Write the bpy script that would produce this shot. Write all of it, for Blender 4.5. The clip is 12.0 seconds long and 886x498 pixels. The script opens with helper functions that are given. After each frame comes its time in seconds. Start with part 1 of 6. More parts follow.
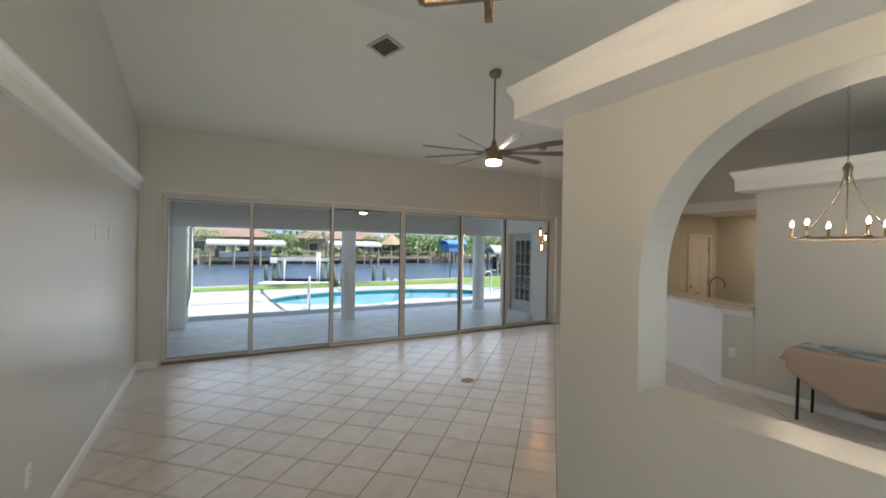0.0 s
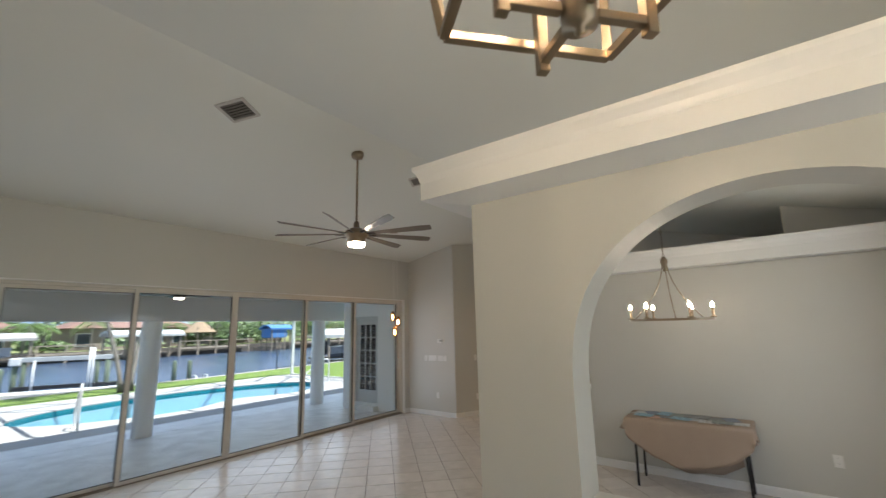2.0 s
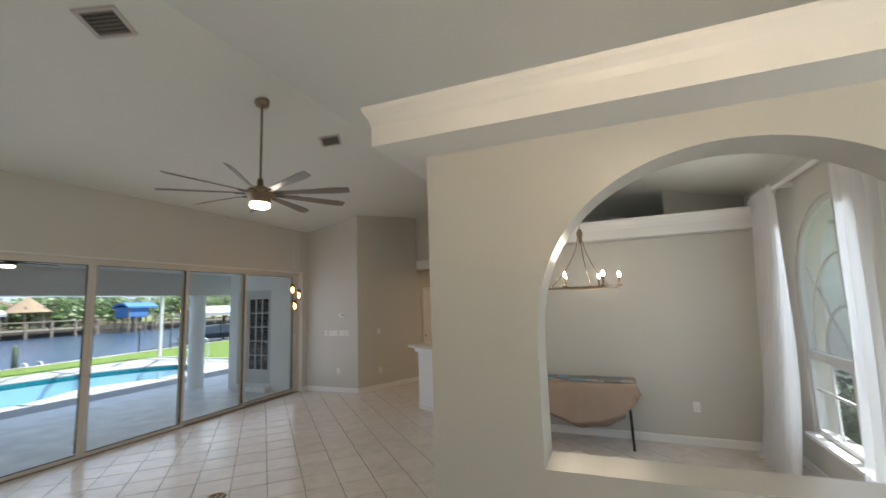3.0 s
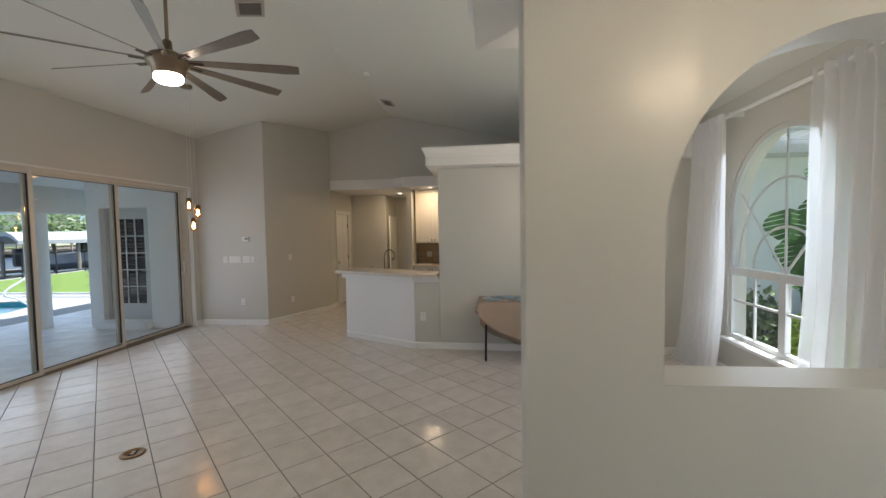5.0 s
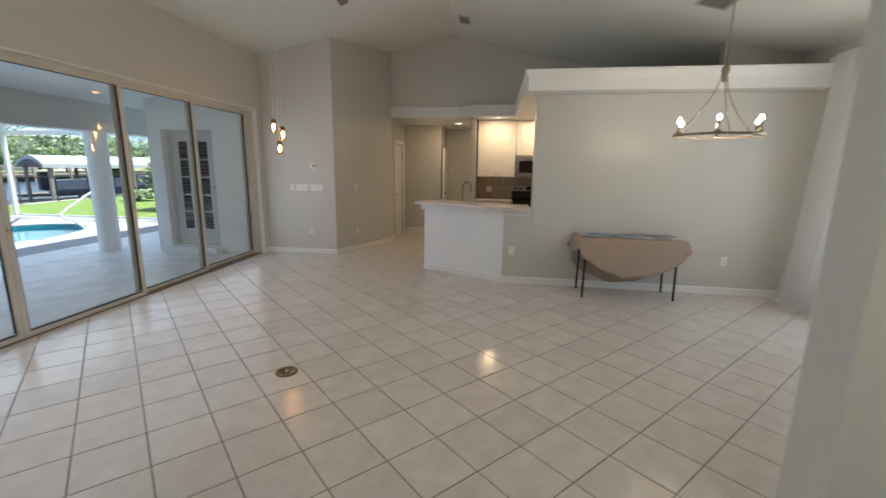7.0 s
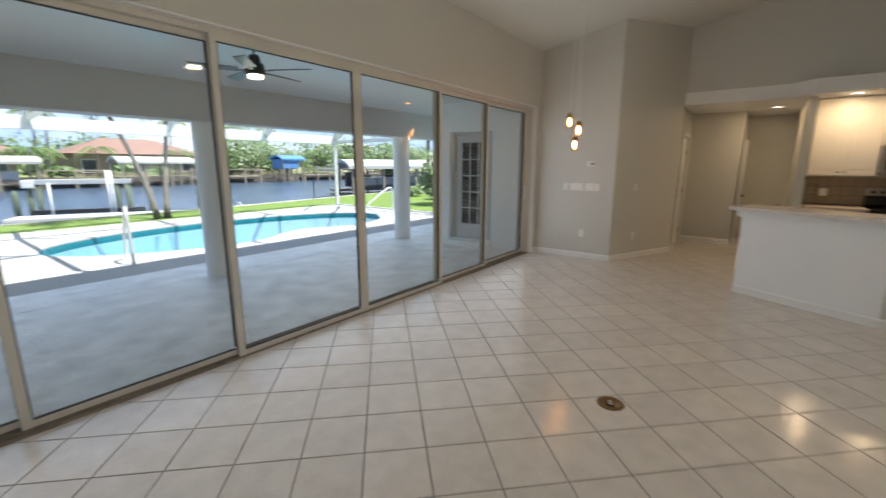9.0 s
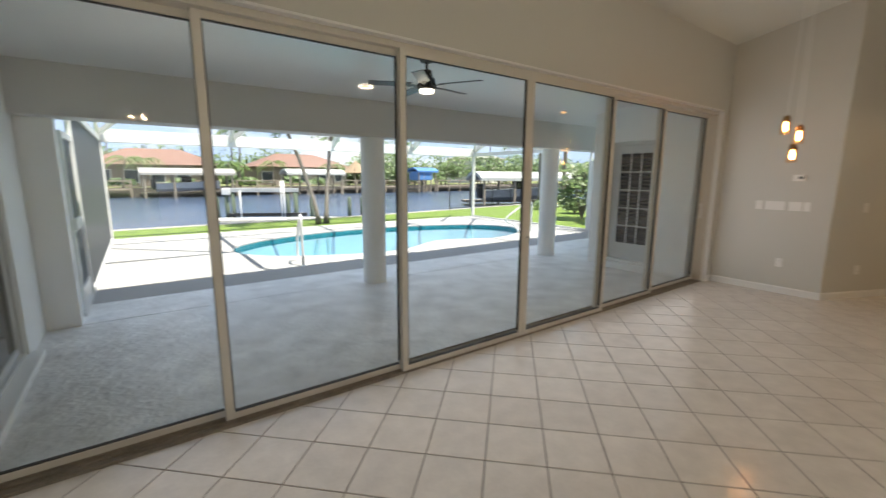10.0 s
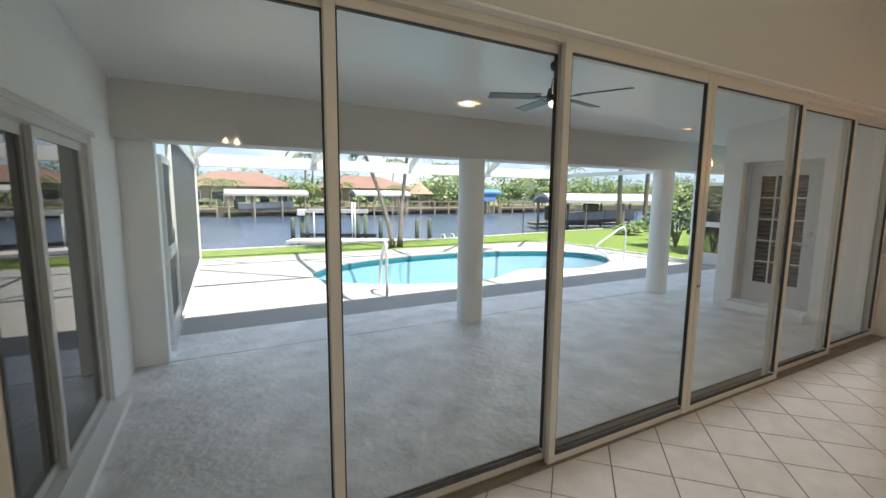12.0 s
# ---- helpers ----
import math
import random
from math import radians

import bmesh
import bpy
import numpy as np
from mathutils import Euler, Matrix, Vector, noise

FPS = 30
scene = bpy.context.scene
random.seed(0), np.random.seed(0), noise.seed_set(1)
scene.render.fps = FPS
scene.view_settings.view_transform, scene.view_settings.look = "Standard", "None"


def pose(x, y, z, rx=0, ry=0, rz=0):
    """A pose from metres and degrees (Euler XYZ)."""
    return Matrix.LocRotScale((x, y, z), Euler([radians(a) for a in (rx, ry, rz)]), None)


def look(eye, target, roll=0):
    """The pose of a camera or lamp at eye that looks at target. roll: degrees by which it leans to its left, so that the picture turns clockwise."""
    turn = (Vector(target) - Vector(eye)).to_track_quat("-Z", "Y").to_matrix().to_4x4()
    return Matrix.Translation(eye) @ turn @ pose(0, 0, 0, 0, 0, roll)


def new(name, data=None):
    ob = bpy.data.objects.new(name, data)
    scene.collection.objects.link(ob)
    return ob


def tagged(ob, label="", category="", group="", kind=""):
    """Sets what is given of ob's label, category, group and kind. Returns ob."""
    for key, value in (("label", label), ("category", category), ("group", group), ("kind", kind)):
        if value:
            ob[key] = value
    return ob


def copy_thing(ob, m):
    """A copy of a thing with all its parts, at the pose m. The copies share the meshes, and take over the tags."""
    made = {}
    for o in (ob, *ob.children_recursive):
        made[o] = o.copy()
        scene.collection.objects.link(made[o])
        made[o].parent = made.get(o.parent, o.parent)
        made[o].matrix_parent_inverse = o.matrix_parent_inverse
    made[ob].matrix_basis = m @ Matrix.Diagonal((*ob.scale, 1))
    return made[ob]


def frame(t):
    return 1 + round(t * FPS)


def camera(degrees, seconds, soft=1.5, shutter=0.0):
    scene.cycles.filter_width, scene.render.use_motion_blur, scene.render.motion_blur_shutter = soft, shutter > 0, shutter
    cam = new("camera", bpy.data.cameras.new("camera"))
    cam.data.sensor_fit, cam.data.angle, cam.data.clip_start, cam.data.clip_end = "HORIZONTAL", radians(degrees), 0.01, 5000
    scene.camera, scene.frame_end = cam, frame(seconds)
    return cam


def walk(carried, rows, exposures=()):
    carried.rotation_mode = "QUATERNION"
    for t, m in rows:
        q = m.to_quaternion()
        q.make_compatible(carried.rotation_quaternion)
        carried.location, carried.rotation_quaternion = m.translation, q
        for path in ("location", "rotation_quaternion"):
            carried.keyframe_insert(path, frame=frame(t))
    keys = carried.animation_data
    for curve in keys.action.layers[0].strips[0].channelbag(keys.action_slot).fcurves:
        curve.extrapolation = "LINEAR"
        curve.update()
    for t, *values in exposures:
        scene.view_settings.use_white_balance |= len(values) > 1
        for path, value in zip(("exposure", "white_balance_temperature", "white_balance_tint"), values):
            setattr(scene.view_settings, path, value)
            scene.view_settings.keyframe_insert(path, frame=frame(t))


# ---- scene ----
cam = camera(93.4, 12.0, 1.35, 0.5)
EXPO = 1.28
PATH = [
    (0, (0.055, 0.265, 1.757), (1.061, 1.993, 1.748), 0.9),
    (0.5, (0.056, 0.367, 1.802), (1.163, 2.025, 1.966), 1.1),
    (1, (0.037, 0.501, 1.837), (1.279, 2.042, 2.127), 0.6),
    (1.5, (0.03, 0.623, 1.852), (1.443, 1.991, 2.218), -0.3),
    (2, (-0.026, 0.814, 1.844), (1.554, 1.983, 2.214), -1.4),
    (2.5, (-0.057, 1.0, 1.821), (1.669, 1.955, 2.148), -1.6),
    (3, (0.012, 1.201, 1.79), (1.857, 1.933, 2.036), -1.9),
    (3.5, (0.098, 1.414, 1.781), (2.022, 1.941, 1.936), -1.5),
    (3.7, (0.135, 1.497, 1.776), (2.079, 1.953, 1.887), -1.6),
    (5.3, (0.312, 2.317, 1.655), (2.301, 2.492, 1.535), -0.8),
    (5.5, (0.328, 2.421, 1.659), (2.315, 2.59, 1.511), -0.6),
    (6, (0.313, 2.728, 1.638), (2.294, 2.874, 1.411), 0.1),
    (6.5, (0.273, 3.029, 1.603), (2.243, 3.189, 1.294), 0.7),
    (6.7, (0.283, 3.147, 1.589), (2.245, 3.32, 1.242), 0.9),
    (8.3, (0.404, 3.897, 1.535), (2.191, 4.685, 1.102), 0.1),
    (8.5, (0.416, 3.99, 1.537), (2.151, 4.888, 1.112), 0.1),
    (9, (0.472, 4.231, 1.541), (2.039, 5.41, 1.146), 0.1),
    (9.5, (0.479, 4.457, 1.538), (1.852, 5.864, 1.171), 0.4),
    (10, (0.415, 4.725, 1.557), (1.574, 6.318, 1.214), 0.3),
    (10.5, (0.36, 4.954, 1.558), (1.346, 6.664, 1.236), 0.2),
    (11, (0.355, 5.21, 1.582), (1.237, 6.98, 1.283), 0.3),
    (11.5, (0.347, 5.426, 1.6), (1.207, 7.21, 1.319), 0.3),
    (12, (0.327, 5.664, 1.619), (1.258, 7.417, 1.371), 0.5),
]
walk(cam, [(t, look(eye, target, roll)) for t, eye, target, roll in PATH], [(0, EXPO - 0.06, 5950, 10), (5.5, EXPO + 0.08, 5800, 10), (7, EXPO + 0.2, 5800, 10), (8.5, EXPO + 0.14, 5850, 10), (10, EXPO + 0.06, 6600, 11), (11, EXPO + 0.14, 6600, 11), (12, EXPO + 0.08, 6600, 11)])

# ---- light ----
world = bpy.data.worlds.new("sky")
scene.world = world
world.use_nodes = True
_n = world.node_tree.nodes
_sky = _n.new("ShaderNodeTexSky")
_sky.sky_type, _sky.sun_disc = "NISHITA", False
_sky.sun_elevation, _sky.sun_rotation = radians(68), radians(158)
_n["Background"].inputs["Strength"].default_value = 0.15
_tc, _map, _cl, _cr, _mx = (_n.new("ShaderNode" + k) for k in ("TexCoord", "Mapping", "TexNoise", "MapRange", "Mix"))
_mx.data_type = "RGBA"
_map.inputs["Scale"].default_value = (1.0, 1.0, 3.2)
_cl.inputs["Scale"].default_value, _cl.inputs["Detail"].default_value = 3.2, 6.0
_cr.inputs["From Min"].default_value, _cr.inputs["From Max"].default_value = 0.46, 0.66
_mx.inputs[7].default_value = (3.5, 3.6, 3.75, 1)
_cap = _n.new("ShaderNodeVectorMath")
_cap.operation = "MINIMUM"
_cap.inputs[1].default_value = (2.0, 2.6, 3.6)
for _a, _b in ((_tc.outputs["Generated"], _map.inputs["Vector"]), (_map.outputs["Vector"], _cl.inputs["Vector"]), (_cl.outputs["Fac"], _cr.inputs["Value"]), (_cr.outputs[0], _mx.inputs[0]),
               (_sky.outputs["Color"], _cap.inputs[0]), (_cap.outputs[0], _mx.inputs[6]), (_mx.outputs[2], _n["Background"].inputs["Color"])):
    world.node_tree.links.new(_a, _b)


def lamp(name, kind, energy, color, place, size=0.05, target=None):
    data = bpy.data.lights.new(name, kind)
    data.energy, data.color = energy, color
    if kind == "POINT":
        data.shadow_soft_size = size
    if kind == "AREA":
        if isinstance(size, tuple):
            data.shape, data.size, data.size_y = "RECTANGLE", size[0], size[1]
        else:
            data.shape, data.size = "SQUARE" if size > 1 else "DISK", size
    ob = new(name, data)
    ob.matrix_world = look(place, target) if target else Matrix.Translation(place)
    return ob


_dir = Vector((math.sin(radians(158)) * math.cos(radians(68)), math.cos(radians(158)) * math.cos(radians(68)), math.sin(radians(68))))
sun = lamp("sun", "SUN", 4.8, (1.0, 0.94, 0.85), tuple(_dir * 30), target=(0, 0, 0))
sun.data.angle = radians(0.55)
# Area lamps added in the openings to boost daylight; the foyer doorway is unseen.
lamp("unseen_doorway_fill", "AREA", 4, (1.0, 0.95, 0.88), (0.45, -2.3, 1.35), 2.4, (0.46, 2.0, 1.2))
lamp("glass_door_daylight", "AREA", 11.5, (0.98, 0.98, 1.0), (3.4, 7.4, 1.3), (7.4, 2.2), (3.4, 0.0, 1.05))
lamp("dining_window_daylight", "AREA", 5, (0.97, 0.99, 1.0), (4.35, -0.49, 1.45), (1.4, 1.9), (4.35, 3.0, 1.0))
WARM = (1.0, 0.8, 0.58)


# ---- materials ----
def mat(name, color, rough=0.6, metal=0.0, var=0.08, scale=3.0, fine=60.0, bump=0.05, dist=0.004, tint=None, piece=0.0, spec=0.5, coat=0.0, alpha=1.0):
    """A surface with stains at a large scale and grain at a small one, in world metres."""
    m = bpy.data.materials.new(name)
    m.use_nodes = True
    nt = m.node_tree
    nd, lk = nt.nodes, nt.links
    b = nd["Principled BSDF"]
    b.inputs["Metallic"].default_value = metal
    b.inputs["Specular IOR Level"].default_value = spec
    b.inputs["Coat Weight"].default_value = coat
    b.inputs["Alpha"].default_value = alpha
    g = nd.new("ShaderNodeNewGeometry")
    big, small = nd.new("ShaderNodeTexNoise"), nd.new("ShaderNodeTexNoise")
    big.inputs["Scale"].default_value, small.inputs["Scale"].default_value = scale, fine
    big.inputs["Detail"].default_value, small.inputs["Detail"].default_value = 4.0, 3.0
    for t in (big, small):
        lk.new(g.outputs["Position"], t.inputs["Vector"])
    add = nd.new("ShaderNodeMath")
    add.operation = "MULTIPLY_ADD"
    lk.new(small.outputs["Fac"], add.inputs[0])
    add.inputs[1].default_value = 0.4
    lk.new(big.outputs["Fac"], add.inputs[2])
    out = add.outputs[0]
    if piece:
        oi, p2 = nd.new("ShaderNodeObjectInfo"), nd.new("ShaderNodeMath")
        p2.operation = "MULTIPLY_ADD"
        lk.new(oi.outputs["Random"], p2.inputs[0])
        p2.inputs[1].default_value = piece
        lk.new(out, p2.inputs[2])
        out = p2.outputs[0]
    ramp = nd.new("ShaderNodeMapRange")
    ramp.inputs["From Min"].default_value, ramp.inputs["From Max"].default_value = 0.35, 1.05 + piece
    lk.new(out, ramp.inputs["Value"])
    mix = nd.new("ShaderNodeMix")
    mix.data_type = "RGBA"
    lo = tuple(c * (1 - var) for c in color)
    hi = tuple(min(1, c * (1 + var)) for c in (tint or color))
    mix.inputs[6].default_value, mix.inputs[7].default_value = (*lo, 1), (*hi, 1)
    lk.new(ramp.outputs[0], mix.inputs[0])
    lk.new(mix.outputs[2], b.inputs["Base Color"])
    rr = nd.new("ShaderNodeMapRange")
    rr.inputs["To Min"].default_value, rr.inputs["To Max"].default_value = rough * 0.88, min(1, rough * 1.15)
    lk.new(big.outputs["Fac"], rr.inputs["Value"])
    lk.new(rr.outputs[0], b.inputs["Roughness"])
    if bump:
        bp = nd.new("ShaderNodeBump")
        bp.inputs["Strength"].default_value, bp.inputs["Distance"].default_value = bump, dist
        lk.new(small.outputs["Fac"], bp.inputs["Height"])
        lk.new(bp.outputs["Normal"], b.inputs["Normal"])
    return m


def glow(name, color, strength):
    m = bpy.data.materials.new(name)
    m.use_nodes = True
    b = m.node_tree.nodes["Principled BSDF"]
    b.inputs["Base Color"].default_value = (*color, 1)
    b.inputs["Emission Color"].default_value = (*color, 1)
    b.inputs["Emission Strength"].default_value = strength
    return m


def glass(name, tint=(0.955, 0.965, 0.95), gloss=0.0, ripple=0.0):
    """Thin clear pane: it lets light straight through and mirrors by the angle of view."""
    m = bpy.data.materials.new(name)
    m.use_nodes = True
    nt = m.node_tree
    nd, lk = nt.nodes, nt.links
    nd.remove(nd["Principled BSDF"])
    tr, gl, mx, lw = nd.new("ShaderNodeBsdfTransparent"), nd.new("ShaderNodeBsdfGlossy"), nd.new("ShaderNodeMixShader"), nd.new("ShaderNodeLayerWeight")
    fr, pw = nd.new("ShaderNodeMath"), nd.new("ShaderNodeMath")
    pw.operation, fr.operation = "POWER", "MULTIPLY_ADD"
    lw.inputs["Blend"].default_value = 0.5
    pw.inputs[1].default_value, fr.inputs[1].default_value, fr.inputs[2].default_value = 5.0, 0.9, 0.022
    lk.new(lw.outputs["Facing"], pw.inputs[0])
    lk.new(pw.outputs[0], fr.inputs[0])
    tr.inputs["Color"].default_value = (*tint, 1)
    gl.inputs["Roughness"].default_value = gloss
    if ripple:
        g, nz, bp = nd.new("ShaderNodeNewGeometry"), nd.new("ShaderNodeTexNoise"), nd.new("ShaderNodeBump")
        nz.inputs["Scale"].default_value, nz.inputs["Detail"].default_value = 2.5, 3.0
        bp.inputs["Strength"].default_value, bp.inputs["Distance"].default_value = ripple, 0.05
        lk.new(g.outputs["Position"], nz.inputs["Vector"])
        lk.new(nz.outputs["Fac"], bp.inputs["Height"])
        lk.new(bp.outputs["Normal"], gl.inputs["Normal"])
    lk.new(fr.outputs[0], mx.inputs[0])
    lk.new(tr.outputs[0], mx.inputs[1])
    lk.new(gl.outputs[0], mx.inputs[2])
    lk.new(mx.outputs[0], nd["Material Output"].inputs["Surface"])
    return m


def sheer(name, color, clear):
    """Thin cloth or mesh: partly see-through, partly lit from both sides."""
    m = bpy.data.materials.new(name)
    m.use_nodes = True
    nt = m.node_tree
    nd, lk = nt.nodes, nt.links
    nd.remove(nd["Principled BSDF"])
    tr, df, tl = nd.new("ShaderNodeBsdfTransparent"), nd.new("ShaderNodeBsdfDiffuse"), nd.new("ShaderNodeBsdfTranslucent")
    a, b2 = nd.new("ShaderNodeMixShader"), nd.new("ShaderNodeMixShader")
    df.inputs["Color"].default_value = tl.inputs["Color"].default_value = (*color, 1)
    a.inputs[0].default_value, b2.inputs[0].default_value = 0.6, clear
    lk.new(df.outputs[0], a.inputs[1])
    lk.new(tl.outputs[0], a.inputs[2])
    lk.new(a.outputs[0], b2.inputs[1])
    lk.new(tr.outputs[0], b2.inputs[2])
    lk.new(b2.outputs[0], nd["Material Output"].inputs["Surface"])
    return m


M_WALL = mat("greige wall paint", (0.618, 0.608, 0.56), 0.31, var=0.014, scale=1.2, fine=90, bump=0.12, dist=0.002)
M_CEIL = mat("ceiling paint", (0.76, 0.77, 0.72), 0.8, var=0.012, scale=0.8, fine=120, bump=0.25, dist=0.003)
M_TRIM = mat("white trim paint", (0.84, 0.835, 0.815), 0.35, var=0.02, scale=2, bump=0.03)
M_TILE = mat("cream ceramic tile", (0.64, 0.59, 0.535), 0.19, var=0.1, scale=7, fine=45, bump=0.06, dist=0.003, piece=0.25, tint=(0.72, 0.67, 0.61))
M_GROUT = mat("grey brown grout", (0.2, 0.17, 0.14), 0.9, var=0.15, scale=4, bump=0.3)
M_ALU = mat("cream painted aluminium", (0.68, 0.645, 0.575), 0.38, 0.05, var=0.05, scale=3, bump=0.02)
M_DARKALU = mat("dark rubber seal", (0.05, 0.05, 0.048), 0.6, var=0.1)
M_GLASS = glass("clear glass")
M_NICKEL = mat("brushed nickel", (0.29, 0.23, 0.16), 0.32, 0.95, var=0.08, scale=8, fine=150, bump=0.05)
M_BRASS = mat("worn brass", (0.26, 0.165, 0.075), 0.35, 0.9, var=0.2, scale=30, bump=0.1)
M_WHITEPL = mat("white plastic", (0.87, 0.86, 0.83), 0.4, var=0.02, bump=0.0)
M_BLACK = mat("black metal", (0.025, 0.025, 0.027), 0.45, 0.3, var=0.1, bump=0.05)
M_STUCCO = mat("white stucco", (0.88, 0.89, 0.88), 0.85, var=0.03, scale=1.5, fine=70, bump=0.5, dist=0.006)
M_LCEIL = mat("lanai ceiling paint", (0.9, 0.9, 0.885), 0.34, spec=0.9, var=0.02, scale=1, fine=80, bump=0.1)
M_LFLOOR = mat("painted textured concrete", (0.78, 0.772, 0.742), 0.36, var=0.3, scale=3.2, fine=16, bump=0.7, dist=0.022, tint=(0.93, 0.925, 0.895))
M_DECK = mat("white pool deck coating", (0.34, 0.335, 0.325), 0.8, var=0.08, scale=2, fine=60, bump=0.4)
M_WHITEALU = mat("white aluminium", (0.62, 0.63, 0.62), 0.4, var=0.03, bump=0.02)


# ---- mesh helpers ----
def part(name, bm, material, parent=None, label="", smooth=False):
    me = bpy.data.meshes.new(name)
    bmesh.ops.recalc_face_normals(bm, faces=bm.faces)
    bm.to_mesh(me)
    bm.free()
    if smooth:
        for p in me.polygons:
            p.use_smooth = True
    me.materials.append(material)
    ob = new(name, me)
    if parent:
        ob.parent = parent
    if label:
        ob["label"] = label
    return ob


def thing(name, place, label, category, group="", kind="", turn=0.0):
    ob = new(name)
    ob.empty_display_size = 0.1
    ob.matrix_world = pose(*place, 0, 0, turn)
    return tagged(ob, label, category, group, kind)


def BM():
    return bmesh.new()


def box(bm, x0, y0, z0, x1, y1, z1, bevel=0.0):
    vs = [bm.verts.new((x, y, z)) for x in (x0, x1) for y in (y0, y1) for z in (z0, z1)]
    fs = [bm.faces.new([vs[i] for i in q]) for q in ((0, 1, 3, 2), (4, 6, 7, 5), (0, 4, 5, 1), (2, 3, 7, 6), (0, 2, 6, 4), (1, 5, 7, 3))]
    if bevel:
        es = list({e for f in fs for e in f.edges})
        bmesh.ops.bevel(bm, geom=es, offset=bevel, segments=2, affect="EDGES", profile=0.6)
    return bm


def prism(bm, poly, z0, z1):
    lo = [bm.verts.new((x, y, z0)) for x, y in poly]
    hi = [bm.verts.new((x, y, z1)) for x, y in poly]
    bm.faces.new(lo[::-1])
    bm.faces.new(hi)
    n = len(poly)
    for i in range(n):
        bm.faces.new((lo[i], lo[(i + 1) % n], hi[(i + 1) % n], hi[i]))
    return bm


def lathe(bm, prof, seg=24, at=(0, 0, 0)):
    """Turns a profile of (radius, height) round the upright through at."""
    rings = []
    for r, z in prof:
        if r < 1e-5:
            rings.append([bm.verts.new((at[0], at[1], at[2] + z))])
        else:
            rings.append([bm.verts.new((at[0] + r * math.cos(2 * math.pi * i / seg), at[1] + r * math.sin(2 * math.pi * i / seg), at[2] + z)) for i in range(seg)])
    for a, b in zip(rings, rings[1:]):
        for i in range(seg):
            j = (i + 1) % seg
            q = [a[i % len(a)], a[j % len(a)], b[j % len(b)], b[i % len(b)]]
            u = []
            for v in q:
                if v not in u:
                    u.append(v)
            if len(u) > 2:
                bm.faces.new(u)
    return bm


def tube(bm, pts, r, seg=8, caps=True):
    """A round bar along points; r: a radius, or one for each point."""
    pts = [Vector(p) for p in pts]
    rs = r if isinstance(r, (list, tuple)) else [r] * len(pts)
    rings, n = [], None
    for i, p in enumerate(pts):
        d = (pts[min(i + 1, len(pts) - 1)] - pts[max(i - 1, 0)]).normalized()
        if n is None:
            n = d.orthogonal().normalized()
        n = (n - d * n.dot(d)).normalized()
        b = d.cross(n)
        rings.append([bm.verts.new(p + (n * math.cos(2 * math.pi * k / seg) + b * math.sin(2 * math.pi * k / seg)) * rs[i]) for k in range(seg)])
    for a, c in zip(rings, rings[1:]):
        for k in range(seg):
            bm.faces.new((a[k], a[(k + 1) % seg], c[(k + 1) % seg], c[k]))
    if caps:
        bm.faces.new(rings[0][::-1])
        bm.faces.new(rings[-1])
    return bm


def bar(bm, a, b, w, h=None, bevel=0.0):
    """A square bar from a to b."""
    a, b = Vector(a), Vector(b)
    h = h or w
    d = b - a
    tmp = BM()
    box(tmp, -w / 2, -h / 2, 0, w / 2, h / 2, d.length, bevel)
    m = Matrix.Translation(a) @ d.to_track_quat("Z", "Y").to_matrix().to_4x4()
    bmesh.ops.transform(tmp, matrix=m, verts=tmp.verts)
    me = bpy.data.meshes.new("tmp")
    tmp.to_mesh(me)
    tmp.free()
    bm.from_mesh(me)
    bpy.data.meshes.remove(me)
    return bm


def thicken(bm, polys, offset):
    """Flat polygons that meet edge to edge, joined and drawn out by offset."""
    keys = {}

    def v(p):
        k = tuple(round(c, 4) for c in p)
        if k not in keys:
            keys[k] = bm.verts.new(p)
        return keys[k]

    fs = [bm.faces.new([v(p) for p in poly]) for poly in polys]
    out = bmesh.ops.extrude_face_region(bm, geom=fs)
    vs = [g for g in out["geom"] if isinstance(g, bmesh.types.BMVert)]
    bmesh.ops.translate(bm, vec=offset, verts=vs)
    return bm


def panel(axis, plane, thick, u0, u1, z0, top, holes=(), cuts=()):
    """An upright wall in the plane x or y = plane, with rectangular openings (u0, u1, z0, z1); top: a height or a function of u."""
    us = sorted({u0, u1, *cuts, *[h[0] for h in holes], *[h[1] for h in holes]})
    zs = sorted({z0, *[h[2] for h in holes if h[2] > z0], *[h[3] for h in holes]}) + [None]
    ft = top if callable(top) else (lambda u: top)
    polys = []
    for a, b in zip(us, us[1:]):
        for c, d in zip(zs, zs[1:]):
            mid = ((a + b) / 2, c + 0.01)
            if any(h[0] < mid[0] < h[1] and h[2] - 0.005 < mid[1] < h[3] for h in holes):
                continue
            q = [(a, c), (b, c), (b, ft(b) if d is None else d), (a, ft(a) if d is None else d)]
            polys.append([(plane, u, z) if axis == "x" else (u, plane, z) for u, z in q])
    return thicken(BM(), polys, (thick, 0, 0) if axis == "x" else (0, thick, 0))


def structure(name, bm, material, label, category):
    return tagged(part(name, bm, material), label, category, kind="structure")


RIDGE_Y, RIDGE_Z, SLOPE, SLOPE_S = 4.1, 4.045, 0.2, 0.226


def ceil_z(y):
    return RIDGE_Z - (SLOPE * (y - RIDGE_Y) if y > RIDGE_Y else SLOPE_S * min(RIDGE_Y - y, 4.78))


# ---- rooms ----
LEFT, FACE_Y = -0.72, 7.37
def west(y):
    return -0.692 - 0.02 * (7.446 - y)


def west_wall():
    polys = []
    for a, b in ((-2.2, RIDGE_Y), (RIDGE_Y, 7.7)):
        polys.append([(west(a), a, 0), (west(b), b, 0), (west(b), b, ceil_z(b) + 0.03), (west(a), a, ceil_z(a) + 0.03)])
    return thicken(BM(), polys, (-0.15, 0, 0))


